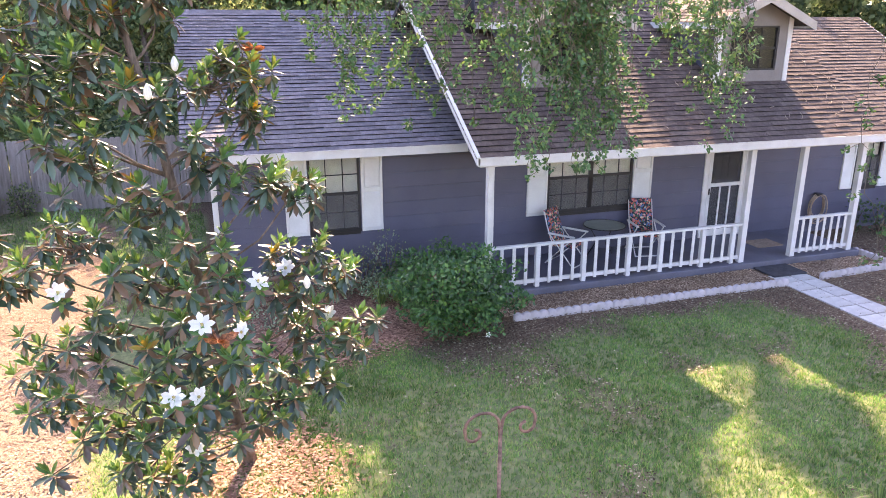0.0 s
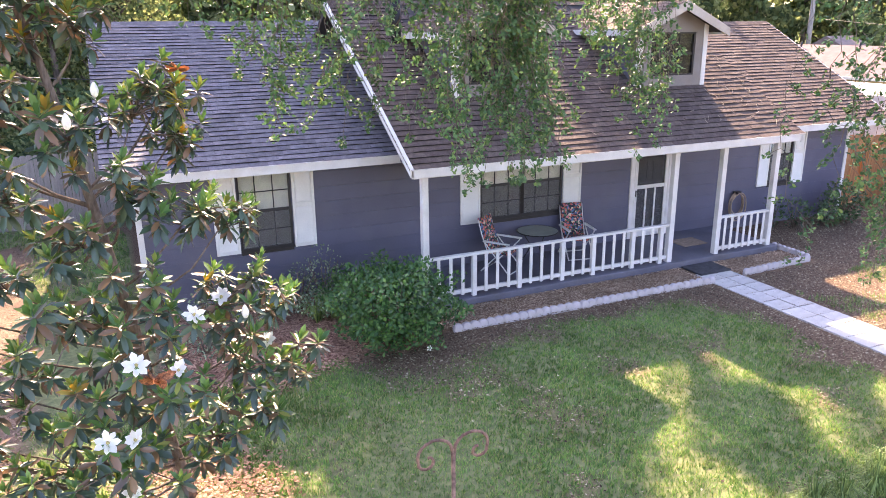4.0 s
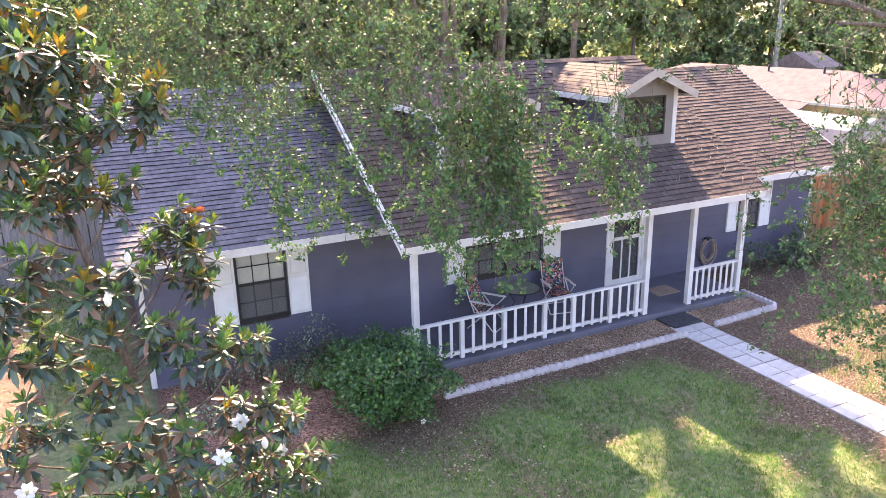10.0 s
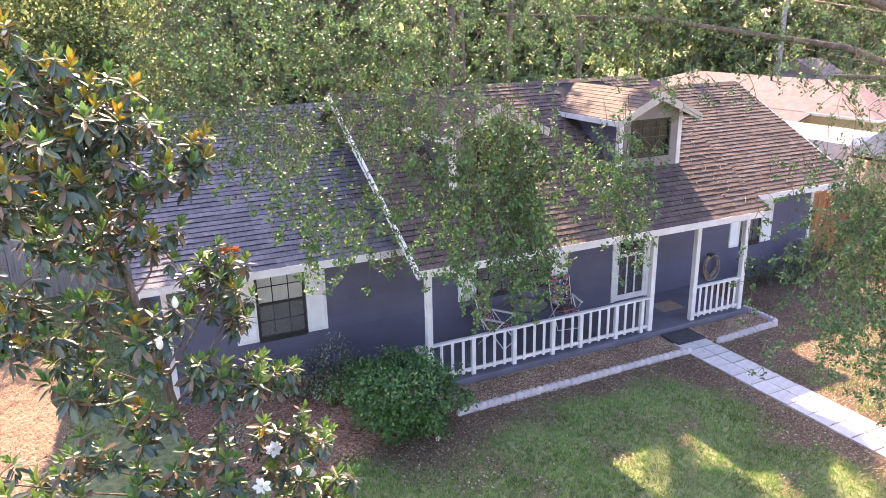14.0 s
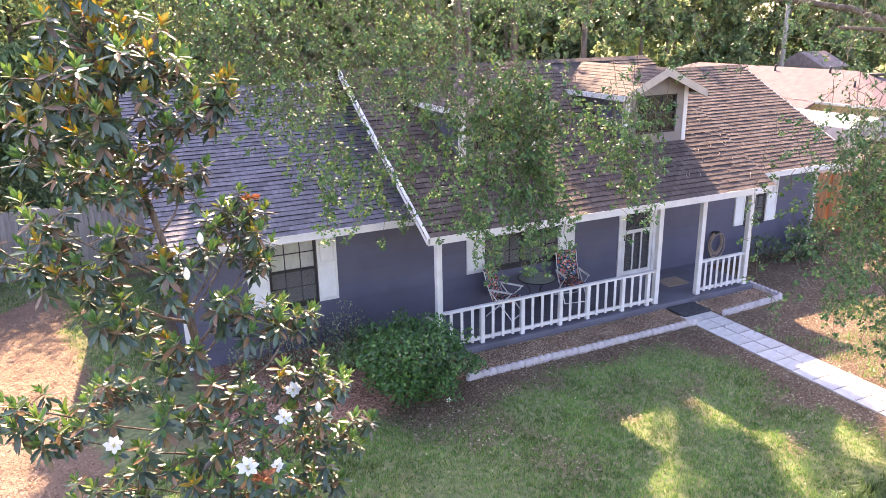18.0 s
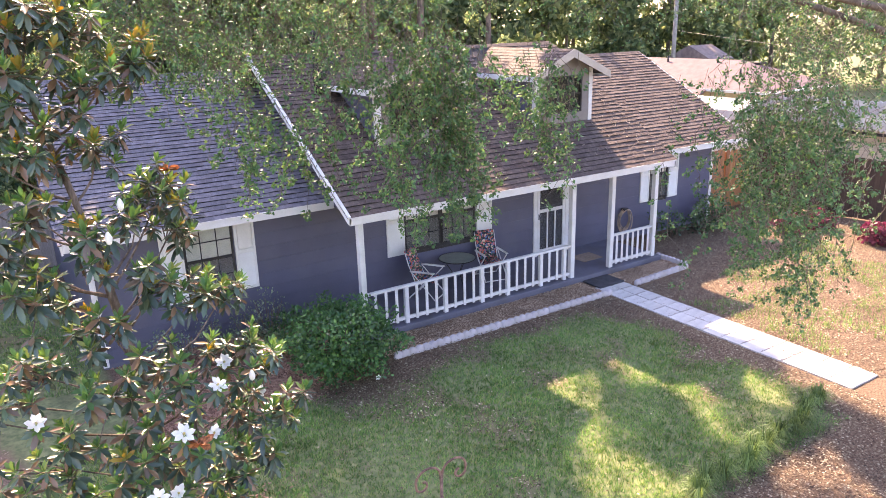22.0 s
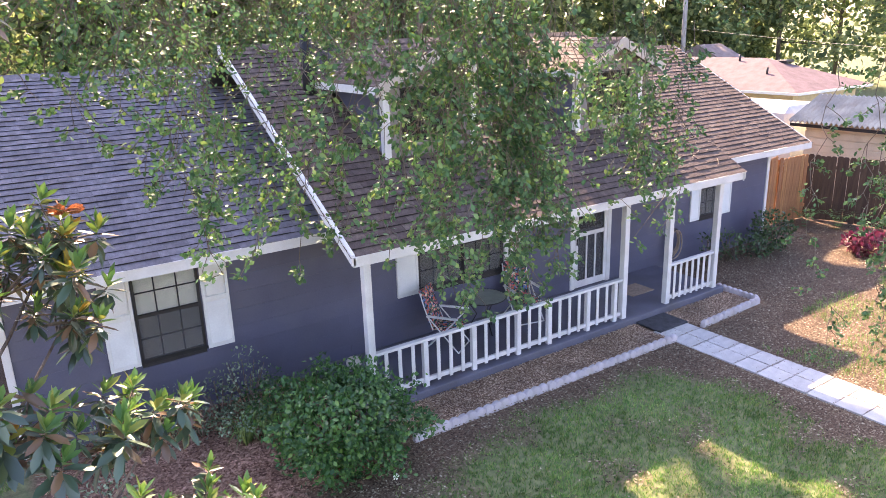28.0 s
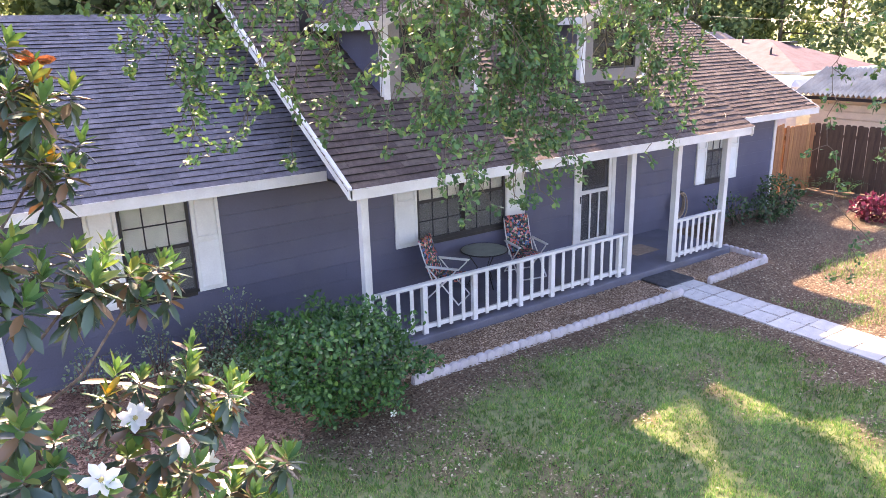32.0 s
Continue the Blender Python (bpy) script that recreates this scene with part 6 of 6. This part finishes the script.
def fence(name, label, x0, y0, x1, y1, h, m, side=1, gap=0.006, w=0.14):
    t = thing(name, label, "fence", ((x0 + x1) / 2, (y0 + y1) / 2, 0))
    ln = math.hypot(x1 - x0, y1 - y0)
    a = math.atan2(y1 - y0, x1 - x0)
    me = picket(h, w, m)
    n = int(ln / (w + gap))
    fr_ = random.Random(int(abs(x0 * 10)))
    base = pose(x0, y0, 0, 0, 0, math.degrees(a))
    for i in range(n):
        ob = new("picket", me)
        ob.parent = t
        ob.matrix_parent_inverse = Matrix.Translation(-WORLD_AT[t])
        ob.matrix_basis = base @ Matrix.Translation(((i + 0.5) * (w + gap), fr_.uniform(-0.004, 0.004), fr_.uniform(-0.02, 0.015))) @ Matrix.Rotation(fr_.uniform(-0.012, 0.012), 4, "Y")
    for z in (0.3, h - 0.35):
        bm = bbox(0, ln, 0.012 * side, 0.05 * side, z, z + 0.085, 0)
        bmesh.ops.recalc_face_normals(bm, faces=bm.faces)
        bmesh.ops.transform(bm, matrix=base, verts=bm.verts)
        part("rail", bm, m, t)
    for i in range(int(ln / 2.4) + 1):
        bm = bbox(i * 2.4 - 0.045, i * 2.4 + 0.045, 0.051 * side, 0.14 * side, -0.1, h - 0.05, 0)
        bmesh.ops.recalc_face_normals(bm, faces=bm.faces)
        bmesh.ops.transform(bm, matrix=base, verts=bm.verts)
        part("post", bm, m, t)
    return t


fence("privacy_fence", "weathered grey wooden privacy fence across the side yard", -14.95, 7.4, -14.56, 9.12, 1.8, GREYWOOD)
fence("privacy_fence", "weathered grey wooden privacy fence behind the house end", -14.54, 9.15, -9.3, 8.85, 1.8, GREYWOOD)
DARKWOOD = mat("dark_weathered_boards", (0.15, 0.1, 0.082), 0.9, var=0.18, scale=4, fine=60, bump=0.4, stretch=(6, 0.6, 6), dirt=(0.26, 0.22, 0.2), dirt_amt=0.5, rand=0.14)
slat = thing("slat_fence", "old dark brown fence of wide horizontal boards with gaps", "fence", (-15.28, 2.5, 0))
slat_line = pose(-15.28, 3.1, 0, 0, 0, math.degrees(math.atan2(4.25, 0.34)))
for i in range(7):
    z = 0.12 + 0.26 * i
    x0 = -6.0
    while x0 < 4.2:
        x1 = min(4.26, x0 + 2.4)
        bm = bbox(x0 + 0.004, x1, -0.0125, 0.0125, z, z + 0.2, 0.004)
        bmesh.ops.transform(bm, matrix=slat_line, verts=bm.verts)
        part("board", bm, DARKWOOD, slat)
        x0 += 2.4
for x in (-6.0, -3.6, -1.2, 1.2, 3.6, 4.22):
    bm = bbox(x - 0.05, x + 0.05, 0.014, 0.11, -0.1, 1.9, 0.006)
    bmesh.ops.transform(bm, matrix=slat_line, verts=bm.verts)
    part("post", bm, DARKWOOD, slat)
shrub("fence_shrub", "small green shrub growing against the grey fence", -14.0, 8.75, 0.75, 0.35, 91, 420, (0.04, 0.09), FAR_LEAF, 6)
reel = thing("hose_coil", "dark green hose coiled on the grey fence", "hose", (-14.72, 8.0, 0.6))
GREEN_HOSE = mat("dark_hose", (0.02, 0.05, 0.06), 0.45, var=0.1, bump=0.03)
for i in range(6):
    R = 0.2 + hr.uniform(-0.03, 0.04)
    bm = bmesh.new()
    tube(bm, [(-14.68 + 0.2 * R * math.sin(a) + 0.03 * i, 8.05 + 0.95 * R * math.sin(a) - 0.01 * i, 1.0 - R + 1.15 * R * math.cos(a)) for a in [2 * math.pi * k / 22 for k in range(23)]], 0.012, 6)
    part("coil", bm, GREEN_HOSE, reel)
part("hanger", bbox(-14.78, -14.52, 7.96, 8.12, 1.0, 1.08, 0.01), BRONZE, reel)
single("water_spigot", bbox(-14.8, -14.75, 7.2, 7.25, 0, 0.75, 0.01), WHITE, "thin white standpipe in front of the fence", "pipe")

fence("cedar_fence", "orange-brown cedar fence and gate beside the house corner", 7.0, 2.0, 8.35, 2.25, 1.85, CEDAR)
gate = fence("cedar_gate", "open cedar gate leaf catching the sun", 8.37, 2.2, 9.62, 2.1, 1.78, CEDAR)
fence("board_fence", "dark brown wooden fence along the side of the yard", 9.65, 2.15, 10.6, -3.2, 1.75, BROWNWOOD, side=1)
fence("board_fence", "dark brown wooden fence along the side of the yard", 10.6, -3.2, 11.2, -9.5, 1.75, BROWNWOOD, side=1)
for k, (x, y) in enumerate(((8.8, 1.6), (9.2, 0.9))):
    t = thing("fern", "dark green fern against the brown fence", "fern", (x, y, 0))
    for i in range(9):
        a = 0.7 * i + k
        fb, ft_ = [], []
        for j in range(12):
            f = j / 11
            c = np.array([x + 0.5 * f * math.cos(a), y + 0.5 * f * math.sin(a), 0.75 * f * (1.5 - f)])
            for s in (-1, 1):
                fb.append(c)
                ft_.append(np.array([-math.sin(a) * s, math.cos(a) * s, -0.2]))
        L = np.array([0.14 * (1 - abs(2 * (q // 2) / 11 - 0.8) * 0.6) for q in range(24)])
        ob = new("frond", leaf_mesh("frond", leaf_array(np.array(fb), np.array(ft_), np.tile([0, 0, 1.0], (24, 1)), L, L * 0.22, 0.1), BUSH_LEAF))
        WORLD_AT[ob] = Vector((0, 0, 0))
        under(ob, t)
        ob["kind"] = "stuff"

# ---- neighbour's shed and house ----
BEIGE = mat("beige_siding", (0.62, 0.54, 0.4), 0.7, var=0.06, scale=2, bump=0.08)
shed = thing("garden_shed", "beige sided shed with a corrugated metal roof", "shed", (14.6, 3.2, 0))
part("wall", bbox(12.0, 14.7, -2.5, 3.63, 0, 2.3, 0), BEIGE, shed)
for i in range(9):
    z = 0.3 + 0.22 * i
    part("siding_board", bbox(11.975, 12.0, -2.52, 3.65, z, z + 0.2, 0.003), BEIGE, shed)
    part("siding_board", bbox(12.0, 14.7, 3.63, 3.655, z, z + 0.2, 0.003), BEIGE, shed)
METAL = mat("galvanised_roof", (0.3, 0.3, 0.28), 0.5, metal=0.0, var=0.15, scale=1.6, bump=0.1, dirt=(0.24, 0.17, 0.11), dirt_amt=0.5, dirt_scale=1.2)
verts, faces = [], []
N = 190
for j, (x, z) in enumerate(((11.65, 2.3), (13.3, 2.97), (14.95, 2.3))):
    for i in range(N):
        verts.append((x, -2.9 + 6.93 * i / (N - 1), z + 0.05 * math.sin(i * math.pi / 2)))
for j in range(2):
    for i in range(N - 1):
        a = j * N + i
        faces.append((a, a + 1, a + N + 1, a + N))
ob = raw("metal_roof", verts, faces, METAL)
sm = ob.modifiers.new("thick", "SOLIDIFY")
sm.thickness = 0.01
under(ob, shed)
ob["label"] = "grey corrugated metal roof"
part("fascia", bbox(11.68, 11.71, -2.9, 4.0, 2.16, 2.25, 0), BRONZE, shed)
camper = thing("parked_trailer", "white rounded trailer parked behind the shed", "trailer", (13.4, 6.6, 0))
part("body", bbox(12.45, 14.5, 4.45, 9.0, 0.45, 2.62, 0.22), PAINT, camper)
for y in (6.2, 7.1):
    bm = bmesh.new()
    tube(bm, [(12.46, y, 0.33), (12.66, y, 0.33)], 0.33, 16)
    part("wheel", bm, RUBBER, camper)
part("bumper", bbox(12.6, 14.35, 4.3, 4.45, 0.45, 0.6, 0.02), BRONZE, camper)

PINK = mat("pinkish_shingle_roof", (0.155, 0.103, 0.108), 0.9, var=0.1, scale=3, fine=40, bump=0.3)
nh = thing("neighbour_house", "neighbouring beige house with a pinkish hipped shingle roof", "house", (21, 15, 0))
STUCCO = mat("pale_stucco", (0.5, 0.42, 0.28), 0.8, var=0.05)
part("wall", bbox(18.6, 23.45, 8.05, 23.5, 0, 2.4, 0), STUCCO, nh)
part("wall", bbox(17.75, 18.6, 11.3, 23.5, 0, 2.05, 0), STUCCO, nh)
bm = bmesh.new()
vs = [bm.verts.new(p) for p in ((18.15, 7.6, 2.46), (23.9, 7.6, 2.46), (23.9, 24, 2.46), (18.15, 24, 2.46), (21.02, 10.9, 3.62), (21.02, 20.7, 3.62))]
for q in ((0, 1, 4), (1, 2, 5, 4), (2, 3, 5), (3, 0, 4, 5), (0, 3, 2, 1)):
    bm.faces.new([vs[i] for i in q])
bmesh.ops.recalc_face_normals(bm, faces=bm.faces)
roof_n = part("roof", bm, PINK, nh, "pinkish shingle hip roof")
bm = bmesh.new()
prism(bm, [(18.3, 2.5), (17.25, 2.1), (17.25, 2.04), (18.3, 2.4)], 10.6, 24.0)
part("roof", bm, PINK, nh, "pinkish lower roof over the side wing")
for x, y, z in ((19.6, 9.9, 3.0), (20.7, 12.0, 3.45), (20.6, 15.0, 3.42)):
    bm = bmesh.new()
    tube(bm, [(x, y, z - 0.1), (x, y, z + 0.32)], 0.05, 8)
    part("vent_pipe", bm, BRONZE, roof_n)
bm = bbox(-0.3, 0.3, -0.3, 0.3, 0, 0.12, 0.02)
bmesh.ops.translate(bm, vec=(21.6, 10.4, 3.4), verts=bm.verts)
part("skylight", bm, BRONZE, roof_n, "dark raised roof skylight")
for x0, x1, y0, y1, z0, z1 in ((18.11, 18.15, 7.6, 11.0, 2.36, 2.46), (18.11, 23.9, 7.56, 7.6, 2.36, 2.46), (17.2, 17.25, 10.6, 24, 1.98, 2.1)):
    part("fascia", bbox(x0, x1, y0, y1, z0, z1, 0), WHITE, nh)
part("garage_door", bbox(17.71, 17.75, 12.2, 14.8, 0.1, 1.85, 0.005), WHITE, nh, "white garage door")
fg = thing("gabled_house", "far grey gabled house behind the pinkish roof", "house", (31.5, 22.3, 0))
part("wall", bbox(31.1, 33.2, 20.6, 23.6, 0, 2.95, 0), mat("grey_gable_paint", (0.3, 0.31, 0.33), 0.8, var=0.06), fg)
bm = bmesh.new()
prism(bm, [(20.2, 2.9), (22.1, 3.8), (24.0, 2.9)], 31.0, 33.4, "x")
part("roof", bm, mat("dusty_brown_roof", (0.27, 0.2, 0.18), 0.9, var=0.12, scale=3, bump=0.2), fg, "dusty brown shingle roof")
nh2 = thing("far_house", "far brown-roofed house among dark trees", "house", (-20, 25, 0))
part("wall", bbox(-27, -16, 22.5, 29, 0, 2.5, 0), mat("tan_wall", (0.2, 0.17, 0.14), 0.8, var=0.06), nh2)
bm = bmesh.new()
prism(bm, [(22, 2.45), (25.7, 4.3), (29.5, 2.45)], -27.5, -15.5, "x")
part("roof", bm, mat("brown_roof", (0.2, 0.15, 0.14), 0.9, var=0.1), nh2, "brown shingle roof")

# utility pole and wires
bm = bmesh.new()
tube(bm, [(28.32, 21.12, -0.3), (28.32, 21.12, 9.0)], 0.16, 10, 0.12)
single("utility_pole", bm, mat("grey_pole_wood", (0.3, 0.28, 0.26), 0.9, var=0.15, stretch=(4, 4, 0.5)), "weathered grey wooden utility pole", "pole")
bm = bmesh.new()
bmesh.ops.create_uvsphere(bm, u_segments=14, v_segments=8, radius=0.13)
for v in bm.verts:
    v.co.z = max(-0.08, v.co.z * 0.8)
bmesh.ops.translate(bm, vec=(-4.9, 1.25, SLAB + 0.082), verts=bm.verts)
single("pale_stone", bm, mat("pale_stone", (0.5, 0.46, 0.4), 0.9, var=0.1), "pale rounded stone on the porch slab by the wall", "stone")
WIRE = mat("grey_cable", (0.12, 0.12, 0.118), 0.6, var=0.05, bump=0)
for name, a, b, sag in (("overhead_wire", (28.32, 21.12, 4.86), (10.98, -8.4, 3.78), 0.1), ("overhead_wire", (-9.6, 5.84, 3.67), (-22.0, -16.73, 5.98), 0.02)):
    bm = bmesh.new()
    A, B = Vector(a), Vector(b)
    tube(bm, [A.lerp(B, k / 16) - Vector((0, 0, sag * 4 * (k / 16) * (1 - k / 16))) for k in range(17)], 0.009, 5)
    single(name, bm, WIRE, "thin overhead utility wire", "wire")
